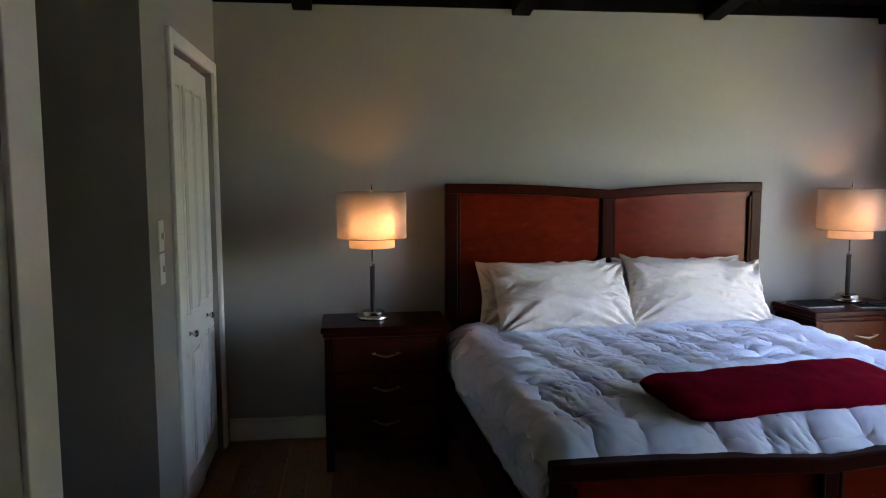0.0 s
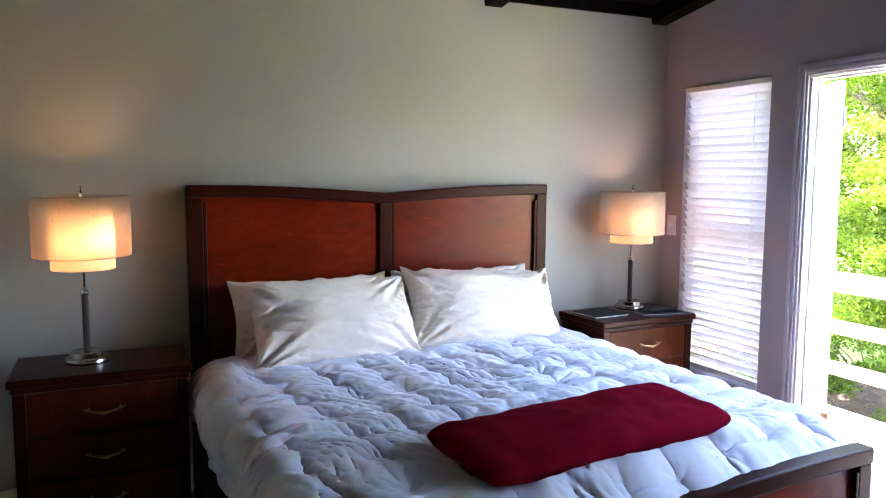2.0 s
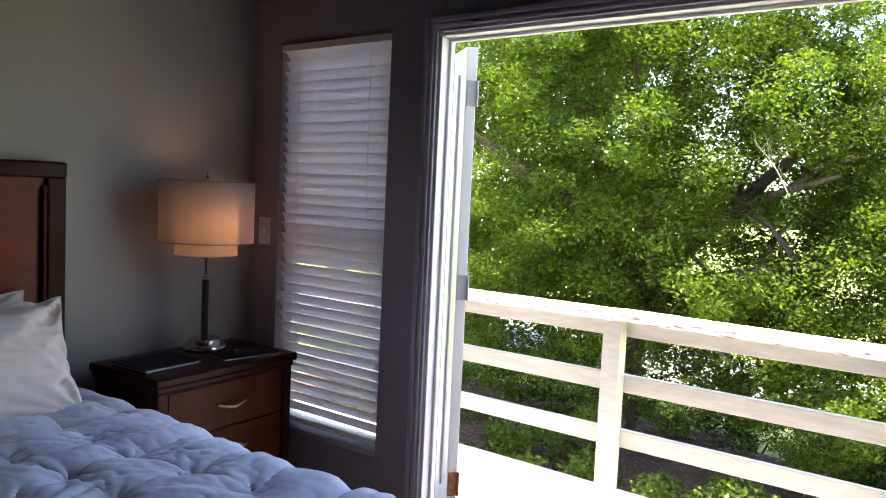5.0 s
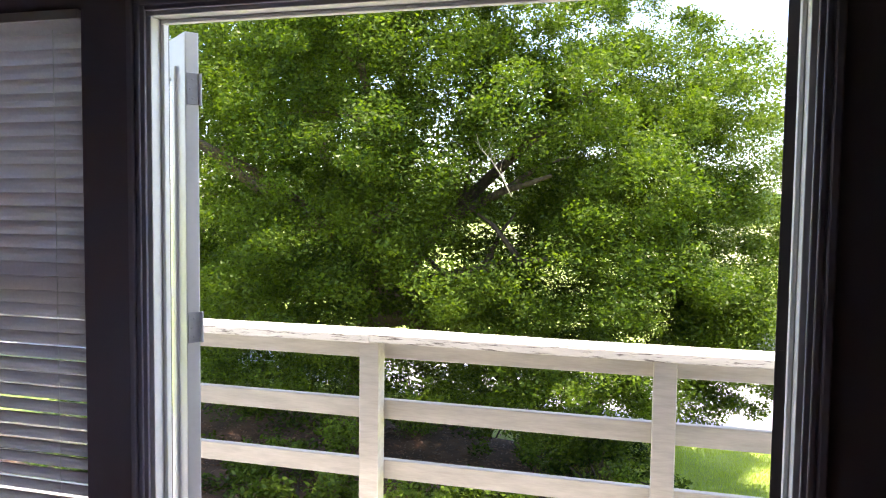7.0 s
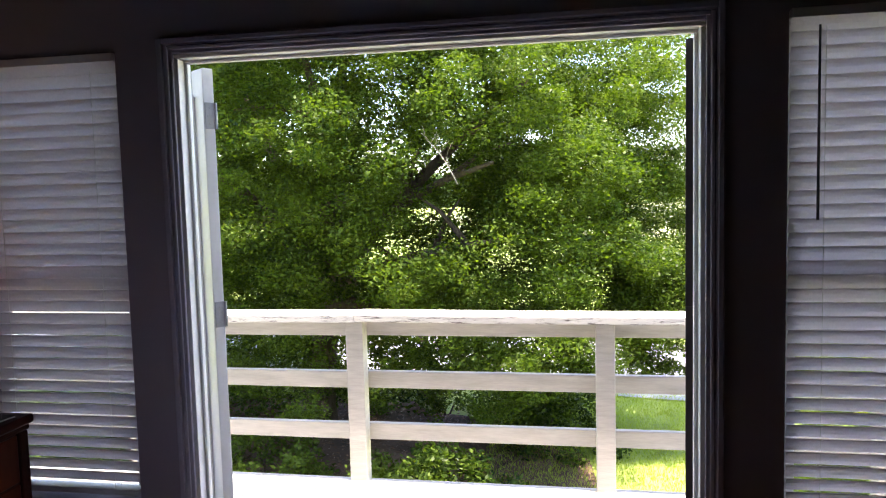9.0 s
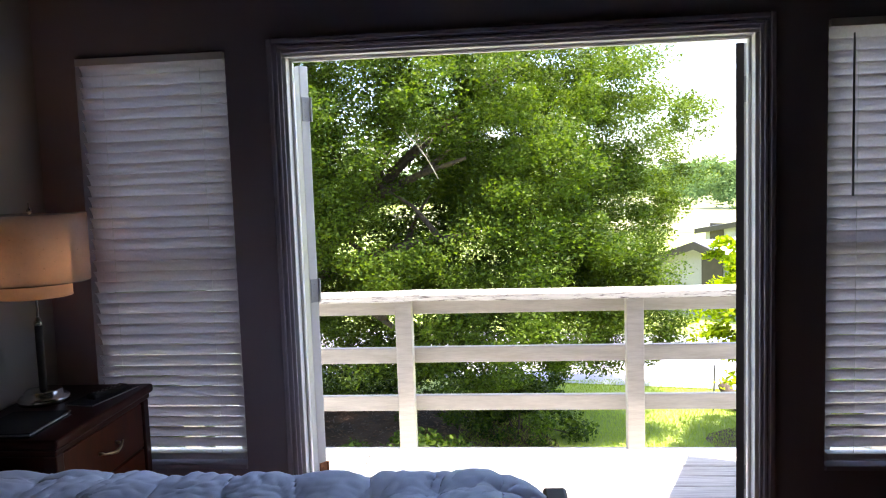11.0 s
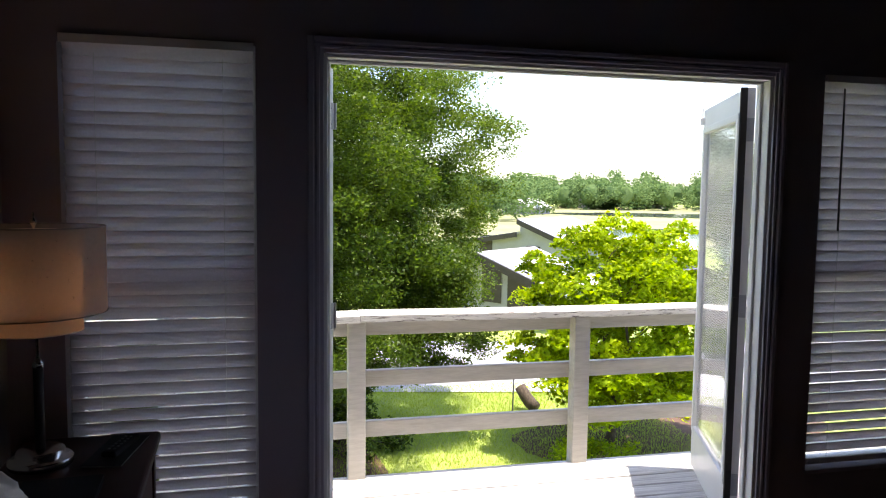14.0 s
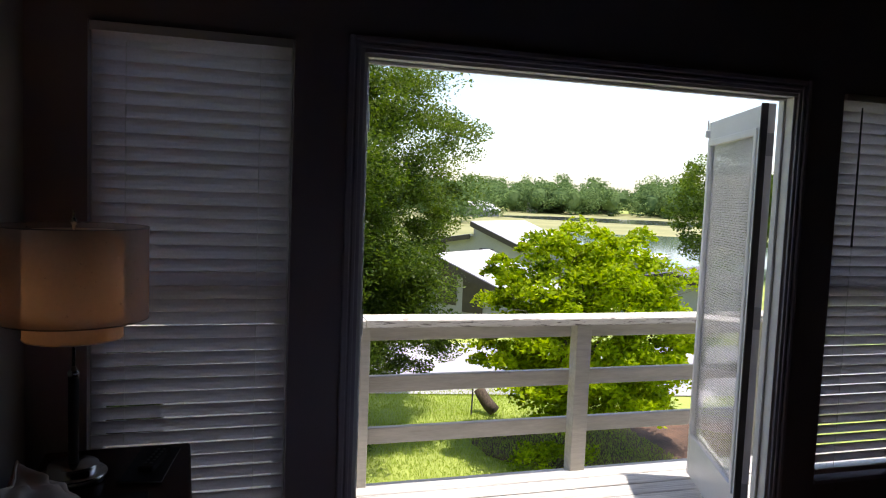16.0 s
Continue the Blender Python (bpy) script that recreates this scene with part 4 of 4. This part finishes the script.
def blot(name, cx, cy, rx, ry, seed, mat, label, category, lift, turn=0.0, n=64):
    """An uneven patch of ground cover that follows the slope."""
    b = bmesh.new()
    rings = []
    c = b.verts.new((cx, cy, ground_z(cx, cy) + lift))
    for k in range(1, 7):
        ring = []
        for i in range(n):
            a = 2 * math.pi * i / n
            r = k / 6 * (1 + 0.22 * noise.noise((2 * math.cos(a), 2 * math.sin(a), seed)) + 0.05 * noise.noise((9 * math.cos(a), 9 * math.sin(a), seed)))
            ex, ey = rx * r * math.cos(a), ry * r * math.sin(a)
            x, y = cx + ex * math.cos(turn) - ey * math.sin(turn), cy + ex * math.sin(turn) + ey * math.cos(turn)
            ring.append(b.verts.new((x, y, ground_z(x, y) + lift)))
        rings.append(ring)
    for i in range(n):
        b.faces.new((c, rings[0][i], rings[0][(i + 1) % n]))
    for lo, hi in zip(rings, rings[1:]):
        for i in range(n):
            b.faces.new((lo[i], hi[i], hi[(i + 1) % n], lo[(i + 1) % n]))
    return structure(name, b, mat, label, category)


blot("ground_oak_bed", 12.0, 8.3, 5.2, 6.6, 3.0, MULCH, "bare soil and leaf litter under the oak", "soil", 0.02)
blot("ground_mulch", 13.6, -4.4, 1.6, 3.4, 5.0, MULCH, "dark mulch bed round the small tree", "mulch", 0.025)
b = bmesh.new()
N = 30
left, right = [], []
for i in range(N + 1):
    y = -40 + 75 * i / N
    xm = 20.5 + 0.10 * (y + 2) + 1.1 * math.sin(y * 0.09)
    for lst, off in ((left, -3.2), (right, 3.6)):
        lst.append(b.verts.new((xm + off, y, ground_z(xm + off, y) + 0.03)))
for i in range(N):
    b.faces.new((left[i], right[i], right[i + 1], left[i + 1]))
structure("road", b, CONCRETE, "pale concrete drive between lawn and houses", "road")
blot("ground_marsh", 175, -100, 115, 130, 8.0, MARSH, "dry yellow marsh grass round the lake", "marsh", 0.04)
blot("water_lake", 80, -52, 34, 25, 12.0, WATER, "still pale lake water", "lake", 0.09, -0.6)
blot("water_pond", 172, -112, 19, 46, 15.0, WATER, "narrow strip of water across the marsh", "pond", 0.09, -0.5)


# ---- houses ----
def house(apex, half_w, rise, length, base, label, windows, step=0.0, low_rise=None, roofing=None):
    """A gabled block; its near gable apex is given, the ridge runs away to the side; step lowers the far slope under a clerestory."""
    low_rise = rise if low_rise is None else low_rise
    r, p = Vector((0.6, -0.8, 0)), Vector((-0.8, -0.6, 0))
    h = thing("house", Matrix.Translation((apex[0], apex[1], base)), label, "house", "houses by the lake")
    top = apex[2] - base
    b = bmesh.new()
    wv = []
    for k in (0.35, length - 0.35):
        wv.append([b.verts.new(Vector((0, 0, z)) + r * k + p * s) for s, z in ((-half_w * 0.88, 0), (half_w * 0.88, 0), (half_w * 0.88, top - rise * 0.88 - 0.28), (-0.02, top - 0.16), (-0.05, top - step - 0.16), (-half_w * 0.88, top - step - low_rise * 0.88 - 0.28))])
    b.faces.new(wv[0]), b.faces.new(wv[1][::-1])
    for k in range(6):
        b.faces.new((wv[0][k], wv[1][k], wv[1][(k + 1) % 6], wv[0][(k + 1) % 6]))
    bmesh.ops.recalc_face_normals(b, faces=b.faces[:])
    part("wall", b, HOUSEWALL, h)
    for s, drop, fall in ((1, 0.0, rise), (-1, step, low_rise)):
        b = bmesh.new()
        q = []
        for dz in (0, -0.14):
            q.append([b.verts.new(Vector((0, 0, top - drop + z + dz)) + r * k + p * s * w) for w, z, k in ((0, 0, 0), (half_w, -fall, 0), (half_w, -fall, length), (0, 0, length))])
        b.faces.new(q[0]), b.faces.new(q[1][::-1])
        for k in range(4):
            b.faces.new((q[0][k], q[1][k], q[1][(k + 1) % 4], q[0][(k + 1) % 4]))
        bmesh.ops.recalc_face_normals(b, faces=b.faces[:])
        roof = part("roof", b, roofing or ROOF, h)
        a, e = Vector((0, 0, top - drop - 0.10)) - r * 0.03, Vector((0, 0, top - drop - fall - 0.10)) + p * s * half_w - r * 0.03
        b = bmesh.new()
        v = [b.verts.new(c + Vector((0, 0, z)) - r * d) for d in (0, 0.05) for c, z in ((a, 0.08), (e, 0.08), (e, -0.20), (a, -0.20))]
        for f in ((0, 1, 2, 3), (7, 6, 5, 4), (0, 4, 5, 1), (1, 5, 6, 2), (2, 6, 7, 3), (3, 7, 4, 0)):
            b.faces.new([v[i] for i in f])
        bmesh.ops.recalc_face_normals(b, faces=b.faces[:])
        part("fascia", b, FASCIA, roof, "dark brown fascia board")
    for s, z in windows:
        c = r * 0.33 + p * s + Vector((0, 0, z))
        b = bmesh.new()
        v = [b.verts.new(c - r * d + p * ds + Vector((0, 0, dz))) for d in (0, 0.03) for ds, dz in ((-0.45, 0), (0.45, 0), (0.45, 1.5), (-0.45, 1.5))]
        for f in ((0, 1, 2, 3), (7, 6, 5, 4), (0, 4, 5, 1), (1, 5, 6, 2), (2, 6, 7, 3), (3, 7, 4, 0)):
            b.faces.new([v[i] for i in f])
        bmesh.ops.recalc_face_normals(b, faces=b.faces[:])
        part("window", b, FASCIA, h, "dark window")
    return h


house((40.0, -9.9, 0.02), 3.6, 1.28, 6.0, -4.6, "grey stucco house with stepped pale roof and dark fascia", [(-2.4, 2.1), (0.9, 1.6)], 0.72, 0.62)
house((27.5, -4.05, -0.74), 3.7, 1.22, 4.0, -4.3, "low grey house wing with pale roof and dark fascia", [(0.5, 1.65), (1.7, 1.45)])
house((34.0, -15.0, -0.98), 2.7, 0.22, 2.2, -4.8, "flat-roofed grey house beside the lake", [])
house((28.0, -14.9, -1.45), 2.6, 0.55, 5.0, -4.5, "low house with dark shingle roof by the lake", [], 0.0, None, SHINGLE)
for x, y, z in ((185, -58, -2.6), (250, -108, -1.0), (262, -140, -2.0)):
    house((x, y, z + 2.2), 4.5, 2.4, 12.0, -4.6, "distant pale house on the far shore", [(0, 2.0)])


# ---- trees ----
def leaf_cloud(name, centres, radii, count, size, mat, parent, seed, flat=0.75, droop=0.0):
    """Many small four-cornered leaves scattered round clump centres, in one mesh."""
    rng = np.random.default_rng(seed)
    n = len(centres) * count
    c = np.repeat(np.asarray(centres), count, axis=0)
    r = np.repeat(np.asarray(radii), count)
    d = rng.normal(size=(n, 3))
    d /= np.linalg.norm(d, axis=1)[:, None]
    d *= (rng.random(n) ** 0.45)[:, None]
    d[:, 2] *= flat
    pos = c + d * r[:, None]
    pos[:, 2] -= droop * (d[:, 0] ** 2 + d[:, 1] ** 2) * r
    ax = rng.normal(size=(n, 3))
    ax[:, 2] *= 0.6
    ax /= np.linalg.norm(ax, axis=1)[:, None]
    up = rng.normal(size=(n, 3)) * 0.7
    up[:, 2] += 0.9
    side = np.cross(ax, up)
    side /= np.linalg.norm(side, axis=1)[:, None] + 1e-9
    s = size * (0.6 + 0.8 * rng.random(n))[:, None]
    fold = np.cross(ax, side) * s * 0.12
    v = np.empty((n, 4, 3))
    v[:, 0], v[:, 1] = pos - ax * s * 0.5, pos + side * s * 0.27 + fold
    v[:, 2], v[:, 3] = pos + ax * s * 0.5, pos - side * s * 0.27 + fold
    data = bpy.data.meshes.new(name)
    data.vertices.add(n * 4)
    data.vertices.foreach_set("co", v.reshape(-1))
    data.loops.add(n * 4)
    data.loops.foreach_set("vertex_index", np.arange(n * 4, dtype=np.int32))
    data.polygons.add(n)
    data.polygons.foreach_set("loop_start", np.arange(0, n * 4, 4, dtype=np.int32))
    data.update(calc_edges=True)
    data.materials.append(mat)
    ob = new(name, data)
    ob.parent = parent
    return ob


def crown_points(n, centre, radius, seed, inner=0.55, rough=0.25, low=-1.0):
    """Clump centres through the outer part of an uneven ellipsoid."""
    rnd = random.Random(seed)
    out = []
    while len(out) < n:
        d = Vector((rnd.gauss(0, 1), rnd.gauss(0, 1), rnd.gauss(0, 1))).normalized()
        if d.z < low:
            continue
        k = (inner ** 3 + (1 - inner ** 3) * rnd.random()) ** (1 / 3) * (1 + rough * noise.noise((d.x * 2.2 + seed, d.y * 2.2, d.z * 2.2)) + 0.12 * noise.noise((d.x * 6, d.y * 6 + seed, d.z * 6)))
        out.append((centre[0] + d.x * radius[0] * k, centre[1] + d.y * radius[1] * k, centre[2] + d.z * radius[2] * k))
    return out


def limbs(parent, base, fork, tips, r0, seed):
    rnd = random.Random(seed)
    pts = [Vector(base).lerp(Vector(fork), i / 6) + Vector((rnd.uniform(-0.06, 0.06), rnd.uniform(-0.06, 0.06), 0)) for i in range(7)]
    part("trunk", tube(pts, [r0 * (1.35 if i == 0 else 1.05 - 0.05 * i) for i in range(7)], 14), BARK, parent, "", True)
    for tip in tips:
        a, e = pts[-1] - Vector((0, 0, rnd.uniform(0.1, 0.8))), Vector(tip)
        mid = a.lerp(e, 0.5) + Vector((rnd.uniform(-0.5, 0.5), rnd.uniform(-0.5, 0.5), rnd.uniform(0.1, 0.7)))
        path = [(1 - t) ** 2 * a + 2 * t * (1 - t) * mid + t * t * e + 0.10 * Vector((noise.noise((t * 5, seed, 0)), noise.noise((t * 5, 3, seed)), noise.noise((t * 5, 9, seed)))) for t in [i / 10 for i in range(11)]]
        b = tube(path, [r0 * 0.5 * (1 - 0.85 * i / 10) for i in range(11)], 10)
        for k in (4, 6, 8):
            q = path[k] + Vector((rnd.uniform(-1.2, 1.2), rnd.uniform(-1.2, 1.2), rnd.uniform(0.0, 1.0)))
            tube([path[k], path[k].lerp(q, 0.5) + Vector((0, 0, 0.12)), q], [r0 * 0.16, r0 * 0.10, r0 * 0.03], 7, b)
        part("limb", b, BARK, parent, "", True)


oak = thing("oak_tree", pose(0, 0, 0), "broad leafy oak tree close to the balcony", "tree")
limbs(oak, (15.0, 7.2, -3.25), (14.6, 6.6, 0.2), [(12.3, 3.1, 1.95), (12.4, 3.0, 0.75), (13.0, 2.2, 3.6), (11.5, 8.5, 2.5), (13.0, 11.0, 3.5), (16.5, 9.5, 4.5), (14.0, 6.0, 6.5), (11.8, 6.0, 4.2), (12.0, 4.2, -0.8)], 0.36, 4)
pts = crown_points(1250, (14.6, 7.0, 2.8), (4.6, 7.0, 5.6), 2.0, 0.25, 0.20)
pts += crown_points(150, (12.2, 5.6, 3.9), (1.6, 3.2, 2.2), 81.0, 0.1, 0.25)
pts += crown_points(90, (12.4, 6.0, 0.6), (1.2, 2.4, 1.8), 83.0, 0.1, 0.25)
pts += crown_points(230, (13.2, 2.9, 0.6), (2.1, 2.3, 2.9), 6.0, 0.3, 0.25)
pts += crown_points(300, (16.4, 1.15, 2.2), (2.3, 2.75, 2.7), 33.0, 0.3, 0.24)
pts += crown_points(120, (14.6, 0.65, -0.55), (1.3, 1.3, 1.5), 26.0, 0.2, 0.3)
pts = [p for p in pts if not (p[0] < 13.0 and ((p[1] - 3.8) / 0.95) ** 2 + ((p[2] - 1.35) / 0.85) ** 2 < 1)]
pts = [p for p in pts if p[2] > -2.7 + 0.25 * math.sin(p[1] * 1.3) and p[0] > 9.2]
near = [p for p in pts if p[0] < 14.6 or p[1] < 3.5]
rr = [0.28 + 0.36 * (math.sin(k * 12.9898) * 0.5 + 0.5) for k in range(len(near))]
leaf_cloud("crown", near, rr, 430, 0.062, OAK_LEAF, oak, 5, 0.62)
rest = [p for p in pts if not (p[0] < 14.6 or p[1] < 3.5)]
leaf_cloud("crown_behind", rest, [0.62] * len(rest), 150, 0.11, OAK_LEAF, oak, 15)
# bare pale twigs that hang in front of the crown
b, rnd = bmesh.new(), random.Random(19)
stem = [Vector((10.45, 3.76 - 0.40 * t, 2.20 - 0.60 * t + 0.08 * math.sin(3 * t))) for t in [i / 8 for i in range(9)]]
tube(stem, [0.003 + 0.005 * i / 8 for i in range(9)], 6, b)
for i in range(7):
    for k in range(1 + i % 2):
        d = Vector((rnd.uniform(-0.1, 0.1), rnd.uniform(-0.18, 0.12), rnd.uniform(0.08, 0.28)))
        tube([stem[i], stem[i] + d * 0.5 + Vector((0, rnd.uniform(-0.03, 0.03), 0)), stem[i] + d], [0.003, 0.002, 0.001], 5, b)
part("dead_twig", b, DRYWOOD, oak, "bare pale dead twigs", True)
oak2 = thing("oak_tree", pose(0, 0, 0), "tall leafy oak tree behind the first oak", "tree")
limbs(oak2, (21.0, 15.0, -3.5), (20.8, 14.6, 1.0), [(18.5, 11.5, 4.5), (20.5, 18.0, 5.0), (23.0, 13.0, 6.0), (19.0, 15.0, 6.5)], 0.34, 8)
pts = crown_points(420, (20.5, 14.5, 3.2), (4.5, 6.5, 6.0), 9.0, 0.55, 0.22)
leaf_cloud("crown", pts, [0.9] * len(pts), 170, 0.19, OAK_LEAF, oak2, 6)

lime = thing("small_tree", pose(0, 0, 0), "young tree with bright lime green foliage", "tree")
limbs(lime, (13.3, -2.75, -3.2), (13.2, -2.7, -2.1), [(12.6, -1.4, -0.6), (12.8, -3.9, -0.5), (13.8, -2.6, 0.4), (12.5, -2.4, 0.2), (13.4, -4.2, -1.4)], 0.09, 12)
pts = crown_points(350, (13.3, -3.0, -1.05), (1.9, 2.20, 2.15), 21.0, 0.45, 0.30)
pts = [p for p in pts if p[2] > -2.45 and (p[2] > -1.7 or p[1] < -1.5)]
leaf_cloud("crown", pts, [0.36 + 0.14 * math.sin(k * 7.7) for k in range(len(pts))], 190, 0.105, LIME_LEAF, lime, 7, 0.36, 0.40)

shrub = thing("shrub", pose(0, 0, 0), "low bright green shrub in the mulch bed", "shrub")
pts = crown_points(24, (12.2, -1.9, -3.0), (0.5, 0.8, 0.32), 31.0, 0.2, 0.3, -0.2)
leaf_cloud("foliage", pts, [0.20] * len(pts), 120, 0.06, LIME_LEAF, shrub, 9)
for q in pts[:4]:
    part("stem", tube([(12.2, -1.9, -3.21), (12.2 + 0.5 * (q[0] - 12.2), -1.9 + 0.5 * (q[1] + 1.9), -3.0), q], [0.014, 0.010, 0.005], 6), BARK, shrub, "", True)

for sx, sy, rx, ry, rz, seed in ((11.2, 4.0, 1.0, 1.3, 0.85, 51.0), (11.9, 7.0, 1.1, 1.6, 1.0, 53.0), (10.8, 9.6, 1.0, 1.4, 0.9, 57.0), (14.2, 2.4, 1.0, 1.2, 0.9, 59.0), (16.0, 4.6, 1.3, 1.8, 1.7, 61.0), (16.4, 8.0, 1.3, 2.0, 1.9, 63.0), (16.0, 11.6, 1.3, 2.0, 1.9, 67.0), (13.4, 11.4, 1.2, 1.8, 1.4, 69.0), (16.7, 6.3, 1.2, 1.6, 2.2, 71.0), (16.5, 2.6, 1.0, 1.4, 1.6, 73.0), (16.8, 9.9, 1.2, 1.6, 2.2, 75.0)):
    bush = thing("shrub", pose(0, 0, 0), "dark leafy undergrowth beneath the oak", "shrub", "undergrowth")
    pts = crown_points(46, (sx, sy, -3.0), (rx, ry, rz), seed, 0.3, 0.35, -0.1)
    leaf_cloud("foliage", pts, [0.27] * len(pts), 130, 0.085, OAK_LEAF, bush, int(seed))
    for q in pts[:5]:
        foot, tip = Vector((sx + 0.15 * (q[0] - sx), sy + 0.15 * (q[1] - sy), -3.21)), Vector(q)
        part("stem", tube([foot, foot.lerp(tip, 0.5) + Vector((0, 0, 0.12)), tip], [0.022, 0.016, 0.007], 6), BARK, bush, "", True)


def scatter(name, n, spots, size, mat, label, category, seed, upright):
    """Many single leaves or blades lying or standing on the ground, one object."""
    rnd = random.Random(seed)
    v, f = [], []
    for k in range(n):
        x, y = spots(rnd)
        z, a, q = ground_z(x, y) + 0.03, rnd.uniform(0, 6.28), size * rnd.uniform(0.6, 1.4)
        c, d = math.cos(a) * q, math.sin(a) * q
        if upright:
            v += [(x - c * 0.12, y - d * 0.12, z - 0.02), (x + c * 0.12, y + d * 0.12, z - 0.02), (x + c * 0.5, y - d * 0.5, z + q)]
        else:
            v += [(x - c, y - d, z), (x + d * 0.5, y - c * 0.5, z + 0.02), (x + c, y + d, z + 0.015)]
        f.append((3 * k, 3 * k + 1, 3 * k + 2))
    data = bpy.data.meshes.new(name)
    data.from_pydata(v, [], f)
    data.materials.append(mat)
    return tagged(new(name, data), label, category, "", "stuff")


scatter("leaf_litter", 9000, lambda r: (r.uniform(8.5, 16.5), r.uniform(2.5, 14.0)), 0.05, LITTER, "fallen brown leaves on the soil under the oak", "leaf litter", 3, False)
scatter("lawn_grass", 80000, lambda r: (8.0 + 10.0 * r.random() ** 0.8, r.uniform(-4.5, 3.5)), 0.04, BLADE, "sunlit lawn grass", "grass", 4, True)

lakeside = thing("lakeside_tree", pose(0, 0, 0), "dark leafy tree beside the lake", "tree")
limbs(lakeside, (48, -33.5, -4.7), (48, -33.3, -1.5), [(47, -31.5, 2.5), (48, -35.5, 2.5), (49, -33, 4.0)], 0.3, 14)
pts = crown_points(220, (48, -33.5, 1.2), (4.0, 4.4, 4.6), 41.0, 0.5, 0.3)
leaf_cloud("crown", pts, [0.8] * len(pts), 90, 0.26, OAK_LEAF, lakeside, 10)

# far woods round the lake
woods = tagged(new("backdrop_woods"), "wooded far shore of the lake", "woods", "", "stuff")
rnd = random.Random(77)
pts, rad = [], []
for k in range(540):
    a = radians(-40 + 95 * rnd.random() - 25)
    dist = rnd.uniform(255, 330)
    x, y = dist * math.cos(a), dist * math.sin(a)
    h = rnd.uniform(8.5, 12) + 5.0 * max(0, (dist - 285) / 45)
    for q in crown_points(13, (x, y, -4.4 + h * 0.5), (6.5, 7.0, h * 0.5), k * 1.7, 0.35, 0.3):
        pts.append(q)
        rad.append(rnd.uniform(2.0, 3.2))
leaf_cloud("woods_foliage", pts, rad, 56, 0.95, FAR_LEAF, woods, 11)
core = bmesh.new()
for k in range(0, len(pts), 13):
    mid = sum((Vector(p) for p in pts[k:k + 13]), Vector()) / 13
    made = bmesh.ops.create_icosphere(core, subdivisions=2, radius=1.0, matrix=Matrix.LocRotScale(mid, Euler((k, k * 2, k * 3)), (3.1, 3.4, max(2.0, (mid.z + 4.4) * 0.66))))
    for q in made["verts"]:
        q.co += (q.co - mid) * 0.35 * noise.noise(q.co * 0.45)
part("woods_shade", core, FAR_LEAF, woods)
for cx, cy, n in ((190, -52, 8), (150, -40, 6)):
    pts, rad = [], []
    for k in range(n):
        x, y = cx + rnd.uniform(-12, 12), cy + rnd.uniform(-14, 14)
        for q in crown_points(16, (x, y, 0.5), (4.0, 4.5, 4.8), k * 3.1 + cx, 0.4, 0.3):
            pts.append(q)
            rad.append(1.7)
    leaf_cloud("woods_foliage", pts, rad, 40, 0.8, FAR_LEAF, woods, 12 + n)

# log and marker post on the lawn
log = thing("log", pose(15.6, -1.95, -3.2, 0, 0, 35), "short weathered log stump leaning on the lawn", "log")
b = tube([(-0.20, 0, 0.10), (-0.05, 0.01, 0.20), (0.10, 0, 0.33), (0.24, 0, 0.50)], [0.13, 0.14, 0.13, 0.12], 14)
part("trunk_piece", b, BARK, log, "", True)
stake = thing("marker_stake", pose(15.5, -1.55, -3.2), "thin grey stake standing in the lawn", "stake")
part("rod", tube([(0, 0, 0), (0.02, -0.03, 0.95)], [0.018, 0.014], 8), GASKET, stake)

# ---- pieces: floor planks and deck boards ----
floor_piece = bpy.data.objects["floor"]
plank = mesh_of(box(-0.0615, 0.0615, -0.599, 0.599, -0.012, 0.0, 0.0012, 1), "plank", FLOORWOOD)
col = 0
x = WEST + 0.0625
while x < WX - 0.03:
    y = SOUTH + 0.6 - (col % 3) * 0.4
    while y < NY + 0.5:
        if y + 0.6 < NY + 0.12 and y > SOUTH - 0.45 and y > -0.9:
            p = new("plank", plank)
            p.parent = floor_piece
            p.location = (x, y, 0)
        y += 1.2
    x += 0.125
    col += 1
rnd = random.Random(5)
board = mesh_of(box(-0.0615, 0.0615, -1.548, 1.548, -0.030, 0.0, 0.005, 1), "deck_board", DECK)
x, k = DECK_X0 + 0.066, 0
while x < DECK_X1 - 0.04:
    for j in range(3):
        p = new("deck_board", board)
        p.parent = deck
        p.location = (x, -1.45 + 3.103 * j + (k % 2) * 0.35, rnd.uniform(-0.0015, 0.001))
    x += 0.1345
    k += 1
